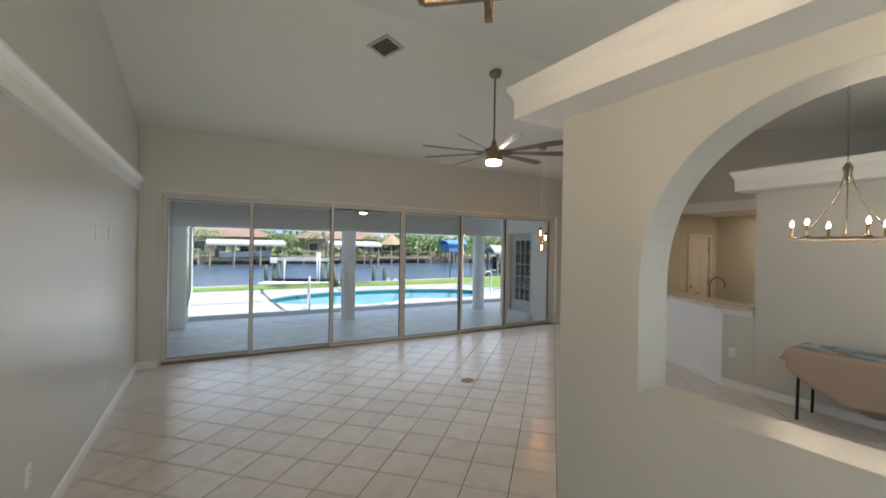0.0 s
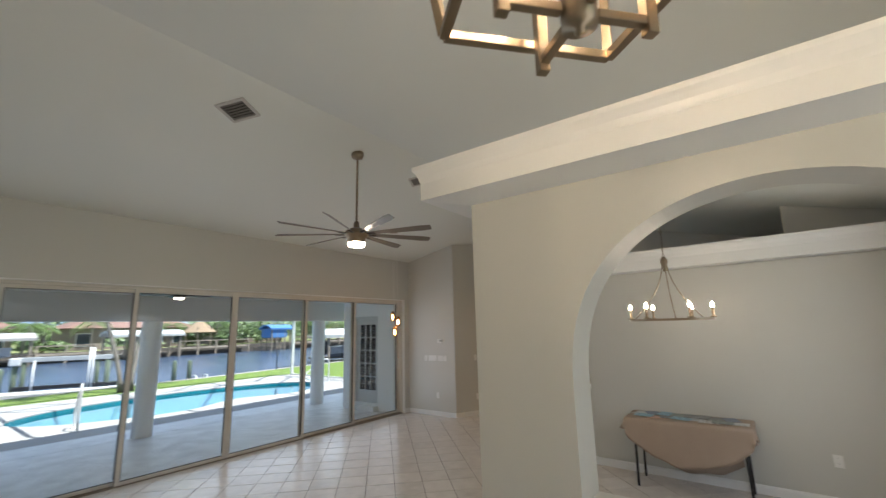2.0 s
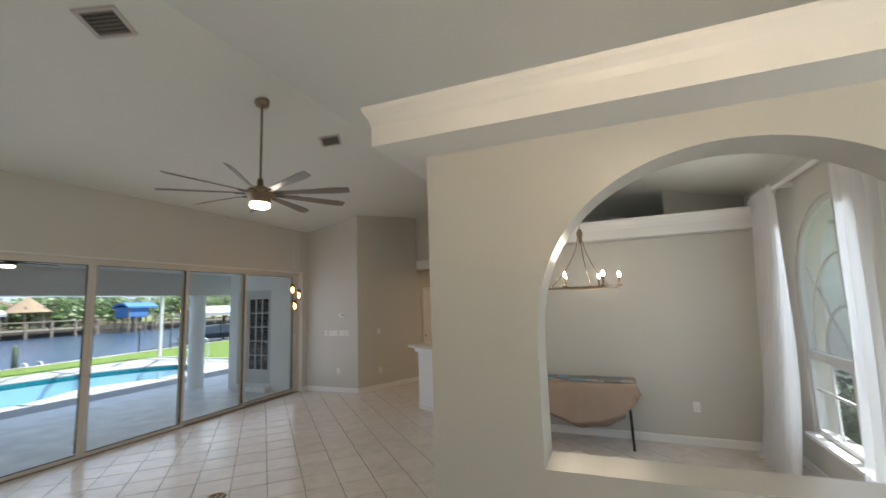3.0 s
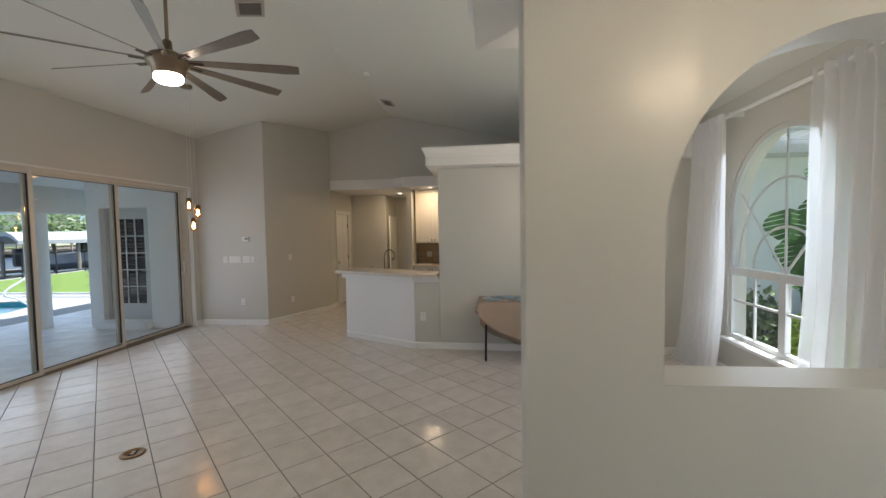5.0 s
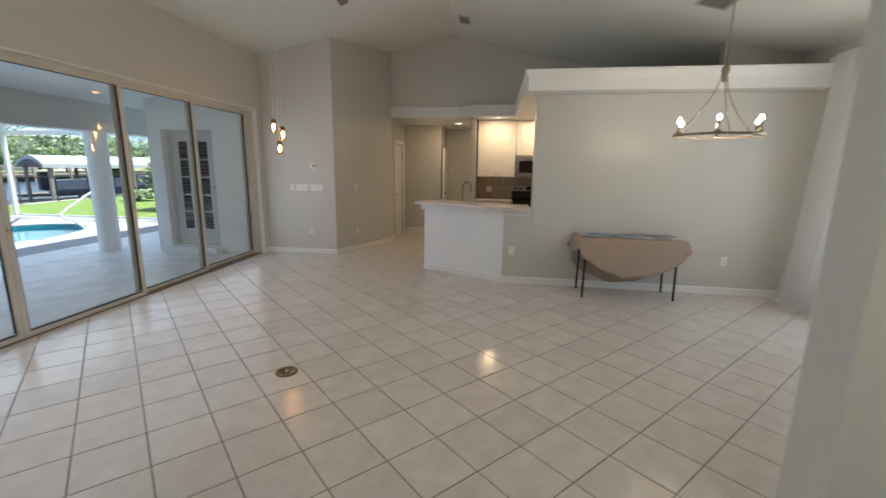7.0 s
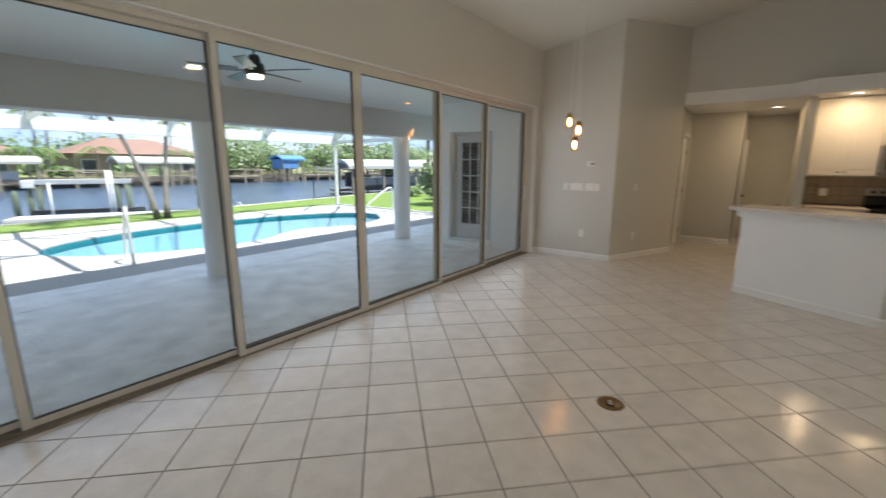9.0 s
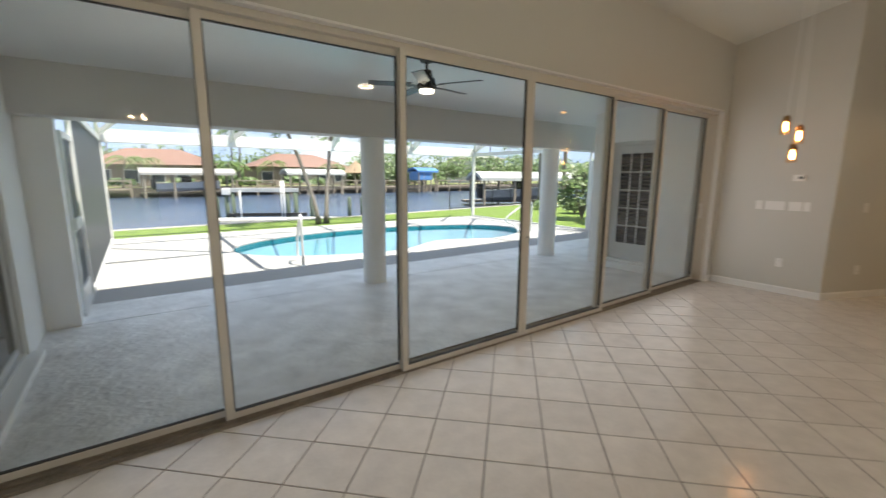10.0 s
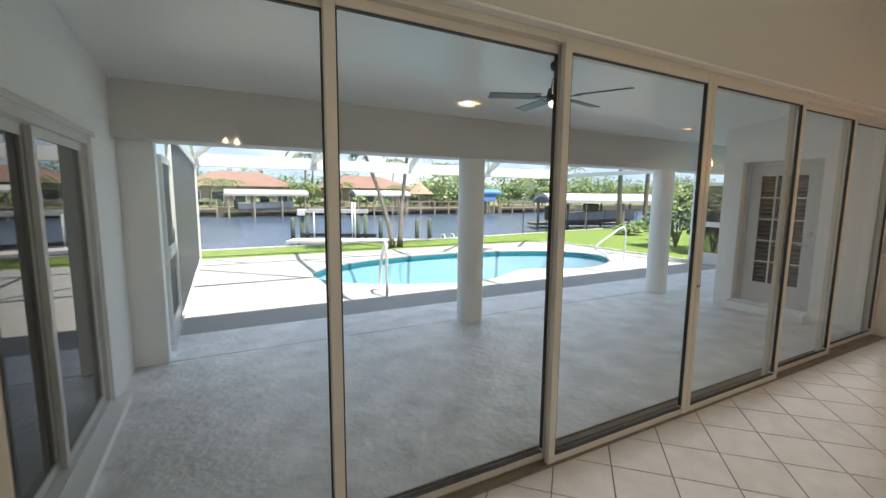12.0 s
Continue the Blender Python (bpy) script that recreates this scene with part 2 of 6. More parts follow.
structure("wall_west", west_wall(), M_WALL, "long greige painted living room wall with satin sheen", "wall")
structure("wall_north", panel("y", FACE_Y, 0.29, -0.69, 7.42, 0, ceil_z(FACE_Y) + 0.02, holes=[(-0.45, 7.28, 0, 2.5)]), M_WALL, "greige wall above the wide glass doors", "wall")
structure("wall_thermostat", panel("x", 7.42, 0.14, 6.08, 7.66, 0, lambda y: ceil_z(y) + 0.02), M_WALL, "narrow greige wall with thermostat and switches", "wall")
structure("wall_angled", thicken(BM(), [[(7.42, 6.08, 0), (8.92, 5.43, 0), (8.92, 5.43, ceil_z(5.43) + 0.02), (7.42, 6.08, ceil_z(6.08) + 0.02)]], (0.14, 0.1, 0)), M_WALL, "angled greige wall beside the hallway", "wall")
structure("wall_hall", panel("y", 5.47, 0.14, 8.93, 12.2, 0, 2.56, holes=[(9.35, 10.15, 0, 2.06)]), M_WALL, "greige hallway wall with a white door", "wall")
structure("wall_hall_back", panel("x", 10.45, 0.12, 4.6, 5.47, 0, 2.56), M_WALL, "greige wall at the hallway's end", "wall")
structure("wall_hall_far", panel("x", 11.6, 0.12, 3.5, 4.6, 0, 2.56), M_WALL, "greige wall far down the hallway", "wall")
structure("wall_kitchen_back", panel("x", 9.66, 0.12, -0.5, 3.7, 0, 2.56), M_WALL, "kitchen wall behind the cabinets", "wall")
structure("wall_kitchen_end", panel("y", 3.7, 0.1, 9.0, 11.6, 0, 2.56), M_WALL, "greige wall end beside the cabinets", "wall")
structure("wall_hall_side", panel("y", 4.6, 0.1, 10.57, 11.72, 0, 2.56), M_WALL, "greige wall beside the hallway recess", "wall")
structure("wall_gable", panel("x", 8.95, 0.14, -0.6, 5.6, 2.75, lambda y: ceil_z(y) + 0.02, cuts=(RIDGE_Y,)), M_WALL, "greige gable wall above the kitchen shelf", "wall")
structure("wall_dining", thicken(BM(), [[(5.88, -0.5, 0), (6.04, 2.8, 0), (6.04, 2.8, 2.5), (5.88, -0.5, 2.5)]], (0.14, 0, 0)), M_WALL, "greige dining room wall", "wall")
structure("wall_upper_dining", panel("x", 6.45, 0.12, -0.5, 0.43, 2.72, lambda y: ceil_z(y) + 0.02), M_WALL, "short greige wall above the dining shelf", "wall")
# The opening is unseen, added behind the camera and sized to let daylight in.
structure("wall_foyer_front", panel("y", -2.2, -0.15, LEFT - 0.4, 2.0, 0, ceil_z(-2.2) + 0.02, holes=[(-0.8, 1.7, 0, 2.6)]), M_WALL, "greige entrance wall with a wide unseen opening added for daylight", "wall")
structure("wall_kitchen_south", panel("y", -0.5, -0.15, 6.6, 12.3, 0, ceil_z(-0.5) + 0.03), M_WALL, "greige kitchen end wall", "wall")


def ceiling():
    bm = BM()
    for ya, yb, xe in ((RIDGE_Y, FACE_Y + 0.2, 9.1), (RIDGE_Y, -0.68, 9.1), (-0.68, -2.4, 2.1)):
        thicken(bm, [[(LEFT - 0.4, ya, ceil_z(ya)), (xe, ya, ceil_z(ya)), (xe, yb, ceil_z(yb)), (LEFT - 0.4, yb, ceil_z(yb))]], (0, 0, 0.12))
    return structure("ceiling", bm, M_CEIL, "vaulted off-white painted ceiling with a soft ridge", "ceiling")


ceiling()

# arch wall between foyer and dining room
AX, AT, AEND, AY0, AY1, ASILL, ATOP = 1.865, 0.225, 2.01, -0.05, 1.512, 1.08, 2.6
ARAD = (AY1 - AY0) / 2
ACY, ACZ, ARISE = (AY0 + AY1) / 2, 1.56, 0.815


def arch_wall():
    n = 40
    polys = [[(AX, AY1, 0), (AX, AEND, 0), (AX, AEND, ASILL), (AX, AY1, ASILL)], [(AX, AY1, ASILL), (AX, AEND, ASILL), (AX, AEND, ACZ), (AX, AY1, ACZ)],
             [(AX, AY1, ACZ), (AX, AEND, ACZ), (AX, AEND, ATOP), (AX, AY1, ATOP)], [(AX, AY0, 0), (AX, AY1, 0), (AX, AY1, ASILL), (AX, AY0, ASILL)],
             [(AX, -2.2, 0), (AX, AY0, 0), (AX, AY0, ASILL), (AX, -2.2, ASILL)], [(AX, -2.2, ASILL), (AX, AY0, ASILL), (AX, AY0, ACZ), (AX, -2.2, ACZ)],
             [(AX, -2.2, ACZ), (AX, AY0, ACZ), (AX, AY0, ATOP), (AX, -2.2, ATOP)]]
    curve = [(ACY - ARAD * math.cos(math.pi * i / n), ACZ + ARISE * math.sin(math.pi * i / n) ** 0.84) for i in range(n + 1)]
    for (ya, za), (yb, zb) in zip(curve, curve[1:]):
        polys.append([(AX, ya, za), (AX, yb, zb), (AX, yb, ATOP), (AX, ya, ATOP)])
    return structure("wall_arch", thicken(BM(), polys, (AT, 0, 0)), M_WALL, "greige partition wall with a round-headed opening and deep sill", "wall")


arch_wall()


def shelf(name, corners, z0, z1, label, free=(1, 1, 1, 1), inner=None, rise=0.0, crown=1.0):
    """A boxed plant shelf over a wall: plain fascia, stepped crown along its top edge. Corners run anticlockwise; free: which of the sides from corner to corner carry the crown."""
    bm = BM()
    h = z1 - z0
    steps = [(0.0, 0.0), (0.0, 0.5), (0.004, 0.56), (0.01, 0.68), (0.022, 0.8), (0.032, 0.88), (0.034, 0.93), (0.034, 1.0)]
    n = len(corners)
    c = [Vector(p) for p in corners]
    rings = []
    for o, f in steps:
        row = []
        for i in range(n):
            d0, d1 = (c[i] - c[i - 1]).normalized(), (c[(i + 1) % n] - c[i]).normalized()
            p = c[i] + (Vector((d0.y, -d0.x)) * free[i - 1] + Vector((d1.y, -d1.x)) * free[i]) * o * crown
            row.append(bm.verts.new((p.x, p.y, z0 + h * f)))
        rings.append(row)
    for a, b in zip(rings, rings[1:]):
        for i in range(n):
            bm.faces.new((a[i], a[(i + 1) % n], b[(i + 1) % n], b[i]))
    if inner:
        low = [bm.verts.new((x, y, z0 + rise)) for x, y in inner]
        for i in range(n):
            bm.faces.new((low[i], low[(i + 1) % n], rings[0][(i + 1) % n], rings[0][i]))
        bm.faces.new(low[::-1])
    else:
        bm.faces.new(rings[0][::-1])
    bm.faces.new(rings[-1])
    return structure(name, bm, M_TRIM, label, "plant shelf")


shelf("trim_arch_shelf", [(1.65, -2.19), (2.33, -2.19), (2.33, 2.195), (1.65, 2.195)], 2.52, 2.705, "white boxed plant shelf with crown moulding on the arch wall", (0, 1, 1, 1), [(1.863, -2.19), (2.092, -2.19), (2.092, 2.012), (1.863, 2.012)], -0.015)
shelf("trim_west_shelf", [(west(-2.18) + 0.001, -2.18), (west(-2.18) + 0.045, -2.18), (west(7.36) + 0.045, 7.36), (west(7.36) + 0.001, 7.36)], 2.465, 2.64, "white crown ledge along the living room wall", (0, 1, 0, 0))
shelf("trim_dining_shelf", [(5.68, -0.49), (6.19, -0.49), (6.19, 2.93), (5.78, 2.93)], 2.505, 2.745, "white boxed plant shelf on the dining wall", (0, 0, 1, 1), None, 0.0, 1.3)
structure("kitchen_ceiling", prism(BM(), [(6.2, -0.5), (6.2, 2.97), (8.65, 2.97), (8.65, 3.78), (8.949, 4.06), (8.949, 5.46), (12.3, 5.46), (12.3, -0.5)], 2.545, 2.748), M_TRIM, "white dropped kitchen ceiling with a plain fascia", "ceiling")

# dining window wall, y = -0.5
WX0, WX1, WZ0, WZS = 3.53, 5.17, 0.43, 1.75


def window_wall():
    n = 32
    c, r = (WX0 + WX1) / 2, (WX1 - WX0) / 2
    y = -0.5
    top = ceil_z(y) + 0.03
    polys = [[(2.0, y, 0), (WX0, y, 0), (WX0, y, WZ0), (2.0, y, WZ0)], [(WX0, y, 0), (WX1, y, 0), (WX1, y, WZ0), (WX0, y, WZ0)], [(WX1, y, 0), (6.6, y, 0), (6.6, y, WZ0), (WX1, y, WZ0)],
             [(2.0, y, WZ0), (WX0, y, WZ0), (WX0, y, WZS), (2.0, y, WZS)], [(WX1, y, WZ0), (6.6, y, WZ0), (6.6, y, WZS), (WX1, y, WZS)],
             [(2.0, y, WZS), (WX0, y, WZS), (WX0, y, top), (2.0, y, top)], [(WX1, y, WZS), (6.6, y, WZS), (6.6, y, top), (WX1, y, top)]]
    curve = [(c - r * math.cos(math.pi * i / n), WZS + r * math.sin(math.pi * i / n)) for i in range(n + 1)]
    for (xa, za), (xb, zb) in zip(curve, curve[1:]):
        polys.append([(xa, y, za), (xb, y, zb), (xb, y, top), (xa, y, top)])
    return structure("wall_south", thicken(BM(), polys, (0, -0.2, 0)), M_WALL, "greige dining wall with a round-headed window", "wall")


window_wall()

# bar between kitchen and living room
# The bar front is paler than the walls beside it.
M_BARW = mat("pale bar face", (0.84, 0.845, 0.845), 0.4, var=0.03, scale=1.5, fine=90, bump=0.1, dist=0.002)
structure("wall_bar", prism(BM(), [(6.03, 3.162), (6.66, 4.36), (6.78, 4.30), (6.16, 3.122)], 0, 0.97), M_BARW, "pale half-height angled bar wall", "wall")
structure("wall_bar_return", prism(BM(), [(6.04, 2.802), (6.03, 3.158), (6.16, 3.118), (6.18, 2.802)], 0, 0.97), M_WALL, "short greige half-height wall joining the bar", "wall")
structure("trim_bar", prism(BM(), [(6.0, 2.815), (5.98, 3.17), (6.63, 4.41), (6.82, 4.31), (6.19, 3.1), (6.2, 2.815)], 0.94, 1.018), M_TRIM, "white moulding under the bar top", "moulding")
bt = structure("bar_top", prism(BM(), [(5.9, 2.82), (5.88, 3.2), (6.56, 4.5), (7.05, 4.25), (6.45, 3.05), (6.45, 2.82)], 1.02, 1.06), mat("speckled cream quartz", (0.66, 0.6, 0.53), 0.25, var=0.12, scale=9, fine=160, bump=0.02), "cream stone bar top with rounded front", "worktop")


def baseboard(points):
    """White baseboards along straight runs; inward is to the left of the way."""
    for a, b in points:
        a, b = Vector((*a, 0)), Vector((*b, 0))
        d = (b - a).normalized()
        n = Vector((-d.y, d.x, 0))
        bm = BM()
        prof = [(0, 0.0), (0.014, 0.0), (0.014, 0.075), (0.008, 0.09), (0, 0.095)]
        rows = [[bm.verts.new(p + n * (o - 0.002) + Vector((0, 0, z))) for o, z in prof] for p in (a, b)]
        for i in range(5):
            bm.faces.new((rows[0][i], rows[0][(i + 1) % 5], rows[1][(i + 1) % 5], rows[1][i]))
        bm.faces.new(rows[0])
        bm.faces.new(rows[1][::-1])
        structure("baseboard", bm, M_TRIM, "white painted wooden baseboard", "baseboard")


baseboard([((-0.692, 7.37), (-0.885, -2.2)), ((-0.45, 7.37), (-0.69, 7.37)), ((7.42, 7.37), (7.28, 7.37)), ((7.42, 6.08), (7.42, 7.37)), ((8.92, 5.43), (7.42, 6.08)), ((9.35, 5.47), (8.92, 5.47)),
           ((10.45, 5.47), (10.15, 5.47)), ((10.45, 4.6), (10.45, 5.47)), ((6.03, 3.16), (6.66, 4.36)), ((5.88, -0.5), (6.03, 3.16)), ((1.96, -0.5), (6.05, -0.5)), ((1.865, -2.2), (1.865, 2.01)), ((2.09, 2.01), (2.09, -0.5))])


# ---- wide glass doors to the lanai ----
STILES = [-0.45, 0.765, 2.03, 3.355, 4.67, 5.88, 7.28]
HEAD = 2.465


def ring(bm, x0, x1, z0, z1, y0, y1, w, wb=None):
    wb = wb or w
    box(bm, x0, y0, z0, x0 + w, y1, z1, 0.004)
    box(bm, x1 - w, y0, z0, x1, y1, z1, 0.004)
    box(bm, x0 + w, y0 + 0.002, z0, x1 - w, y1 - 0.002, z0 + wb, 0.004)
    box(bm, x0 + w, y0 + 0.002, z1 - w, x1 - w, y1 - 0.002, z1, 0.004)
    return bm


def pane(name, parent, x0, x1, y, z0, z1):
    ob = part(name, box(BM(), x0, y - 0.003, z0, x1, y + 0.003, z1), M_GLASS, parent, "clear glass pane")
    ob.visible_shadow = False
    return ob


def glass_doors():
    top = thing("door_1", (0, 0, 0), "six-panel wall of cream-framed sliding glass doors, closed", "sliding door", kind="structure")
    f = BM()
    box(f, -0.45, 7.44, 2.445, 7.28, 7.62, 2.498, 0.004)
    box(f, -0.45, 7.44, 0.0, -0.415, 7.62, 2.445, 0.004)
    box(f, 7.245, 7.44, 0.0, 7.28, 7.62, 2.445, 0.004)
    part("frame", f, M_ALU, top)
    t = BM()
    box(t, -0.415, 7.424, -0.005, 7.245, 7.63, 0.006)
    for y in (7.435, 7.495, 7.555, 7.615):
        box(t, -0.415, y - 0.004, 0.006, 7.245, y + 0.004, 0.016)
    part("track", t, mat("weathered dark track", (0.27, 0.235, 0.19), 0.6, 0.3, var=0.35, scale=9, bump=0.2), top, "dark weathered floor track")
    tracks = [7.57, 7.51, 7.45, 7.45, 7.51, 7.57]
    for i in range(6):
        y = tracks[i]
        a, b = STILES[i] - (0.03 if i else -0.037), STILES[i + 1] + (0.03 if i < 5 else -0.037)
        if i == 2:
            b = STILES[3] - 0.001
        if i == 3:
            a = STILES[3] + 0.001
        p = part("sliding_panel", ring(BM(), a, b, 0.01, HEAD - 0.012, y - 0.018, y + 0.018, 0.05, 0.046), M_ALU, top)
        s = BM()
        for q in ((a + 0.052, 0.08, a + 0.057, HEAD - 0.064), (b - 0.057, 0.08, b - 0.052, HEAD - 0.064)):
            box(s, q[0], y - 0.012, q[1], q[2], y + 0.012, q[3])
        box(s, a + 0.057, y - 0.012, 0.056, b - 0.057, y + 0.012, 0.063)
        box(s, a + 0.057, y - 0.012, HEAD - 0.069, b - 0.057, y + 0.012, HEAD - 0.064)
        part("seal", s, M_DARKALU, p, "dark rubber seal")
        pane("pane", p, a + 0.05, b - 0.05, y, 0.054, HEAD - 0.062)
        if i == 5:
            h = BM()
            x = b - 0.03
            for z in (0.98, 1.16):
                box(h, x - 0.012, y - 0.06, z - 0.012, x + 0.012, y - 0.018, z + 0.012, 0.003)
            box(h, x - 0.012, y - 0.066, 0.96, x + 0.012, y - 0.05, 1.18, 0.004)
            part("handle", h, M_TRIM, p, "white pull handle")
        if i == 3:
            h = BM()
            for dx in (0.012, 0.04):
                box(h, a + dx - 0.004, y - 0.021, 0.98, a + dx + 0.004, y - 0.018, 1.0)
            part("lock", h, M_BLACK, p, "small dark lock")


glass_doors()
# White lip added for the bright line of daylight along the painted soffit.
structure("trim_head", box(BM(), -0.448, FACE_Y + 0.002, 2.484, 7.264, 7.438, 2.499), M_TRIM, "white lip for the daylit painted head of the glass door opening", "trim")
structure("trim_jamb", box(BM(), 7.265, FACE_Y + 0.002, 0.0, 7.279, 7.438, 2.499), M_TRIM, "white painted return of the glass door opening", "trim")


# ---- lamps and fittings ----
M_BULB = glow("warm bulb", (1.0, 0.77, 0.52), 190.0)
M_LBULB = glow("lantern bulb", (1.0, 0.74, 0.47), 75.0)
M_JAR = glow("filament bulb", (1.0, 0.43, 0.12), 34.0)
M_FANLED = glow("frosted fan lamp", (1.0, 0.8, 0.58), 20.0)
M_LED = glow("white lamp diffuser", (1.0, 0.88, 0.7), 3.0)
M_LEDW = glow("warm lamp diffuser", (1.0, 0.55, 0.2), 0.9)


M_IRON = mat("dark bronze metal", (0.07, 0.055, 0.042), 0.4, 0.8, var=0.15, scale=20, bump=0.05)


def ceiling_fan():
    x, y, z = 3.24, 4.5, 2.905
    top = ceil_z(y)
    t = thing("ceiling_fan", (x, y, top), "nickel ceiling fan with nine thin blades, lit lamp, long rod", "ceiling fan")
    dz = z - top
    part("canopy", lathe(BM(), [(0, 0.02), (0.075, 0.02), (0.075, -0.03), (0.06, -0.06), (0.02, -0.07), (0, -0.07)]), M_NICKEL, t, smooth=True)
    part("rod", lathe(BM(), [(0.013, -0.05), (0.013, dz + 0.12)], 12), M_NICKEL, t, smooth=True)
    part("motor", lathe(BM(), [(0, 0.2), (0.03, 0.2), (0.035, 0.13), (0.06, 0.12), (0.1, 0.1), (0.125, 0.085), (0.125, 0.066), (0.145, 0.062), (0.145, 0.03), (0.128, 0.026), (0.128, 0.008), (0.108, 0.0), (0.108, -0.05), (0.1, -0.056), (0, -0.056)], 32, (0, 0, dz)), M_NICKEL, t, smooth=True)
    part("lamp", lathe(BM(), [(0, -0.056), (0.096, -0.056), (0.096, -0.088), (0.085, -0.1), (0, -0.104)], 32, (0, 0, dz)), M_FANLED, t, "lit frosted lamp", True)
    m_blade = mat("brown grey fan blade", (0.2, 0.17, 0.14), 0.35, 0.2, var=0.12, scale=20, bump=0.03)
    for k in range(9):
        a = radians(40 * k + 10)
        bm = BM()
        n = 8
        rows = []
        for i in range(n + 1):
            r = 0.13 + 0.8 * i / n
            w = 0.02 + 0.023 * i / n
            if i == n:
                w *= 0.75
            rows.append([bm.verts.new((r, s * w, dz + 0.05 - s * w * 0.45 + e)) for e in (0.003, -0.003) for s in (-1, 1)])
        for p, q in zip(rows, rows[1:]):
            for u, v in ((0, 1), (1, 3), (3, 2), (2, 0)):
                bm.faces.new((p[u], p[v], q[v], q[u]))
        bm.faces.new([rows[0][i] for i in (0, 1, 3, 2)])
        bm.faces.new([rows[-1][i] for i in (0, 2, 3, 1)])
        bmesh.ops.rotate(bm, cent=(0, 0, 0), matrix=Matrix.Rotation(a, 3, "Z"), verts=bm.verts)
        bl = part("blade", bm, m_blade, t)
        iron = BM()
        box(iron, 0.1, -0.016, dz + 0.036, 0.24, 0.016, dz + 0.046, 0.002)
        for sx in (0.19, 0.225):
            lathe(iron, [(0, -0.004), (0.006, -0.004), (0.006, 0.0), (0, 0.0)], 8, (sx, 0.0, dz + 0.036))
        bmesh.ops.rotate(iron, cent=(0, 0, 0), matrix=Matrix.Rotation(a, 3, "Z"), verts=iron.verts)
        part("blade_iron", iron, M_IRON, bl, "dark metal blade bracket")


ceiling_fan()


def chandelier():
    x, y, zr = 4.23, 1.445, 1.865
    top = ceil_z(y)
    t = thing("chandelier", (x, y, zr), "brushed nickel ring chandelier with six lit candle bulbs on a chain", "chandelier")
    R = 0.325
    bm = BM()
    n = 48
    sec = [(-0.01, -0.008), (0.01, -0.008), (0.01, 0.01), (-0.01, 0.01)]
    rows = [[bm.verts.new(((R + o) * math.cos(2 * math.pi * i / n), (R + o) * math.sin(2 * math.pi * i / n), z)) for o, z in sec] for i in range(n)]
    for i in range(n):
        a, b = rows[i], rows[(i + 1) % n]
        for k in range(4):
            bm.faces.new((a[k], a[(k + 1) % 4], b[(k + 1) % 4], b[k]))
    part("ring", bm, M_NICKEL, t)
    part("hub", lathe(BM(), [(0, 0.57), (0.012, 0.57), (0.03, 0.54), (0.03, 0.51), (0.018, 0.49), (0.018, 0.44), (0, 0.43)], 16), M_NICKEL, t, smooth=True)
    for k in range(3):
        a = radians(120 * k + 75)
        pts = []
        for i in range(11):
            s = i / 10
            r = 0.02 + (R - 0.02) * (s ** 1.9)
            pts.append((r * math.cos(a), r * math.sin(a), 0.52 * (1 - s) + 0.012))
        part("arm", tube(BM(), pts, 0.0045, 8), M_NICKEL, t, smooth=True)
    for k in range(6):
        a = radians(60 * k + 35)
        cx, cy = R * math.cos(a), R * math.sin(a)
        c = part("candle", lathe(BM(), [(0, 0.01), (0.026, 0.012), (0.028, 0.02), (0.012, 0.024), (0.012, 0.1), (0, 0.1)], 14, (cx, cy, 0)), M_NICKEL, t, smooth=True)
        part("bulb", lathe(BM(), [(0.006, 0.1), (0.01, 0.108), (0.0115, 0.12), (0.006, 0.136), (0, 0.146)], 12, (cx, cy, 0)), M_BULB, c, "lit candle bulb", True)
    ch = BM()
    z = 0.56
    k = 0
    while z < top - zr - 0.03:
        ln = [(0.008 * math.cos(q) * (1 if k % 2 else 0), 0.008 * math.cos(q) * (0 if k % 2 else 1), z + 0.016 + 0.018 * math.sin(q)) for q in [2 * math.pi * i / 8 for i in range(9)]]
        tube(ch, ln, 0.0022, 5, False)
        z += 0.029
        k += 1
    part("chain", ch, M_NICKEL, t)
    part("canopy", lathe(BM(), [(0, 0.02), (0.065, 0.02), (0.065, -0.015), (0.03, -0.03), (0, -0.03)], 20, (0, 0, top - zr)), M_NICKEL, t, smooth=True)


chandelier()


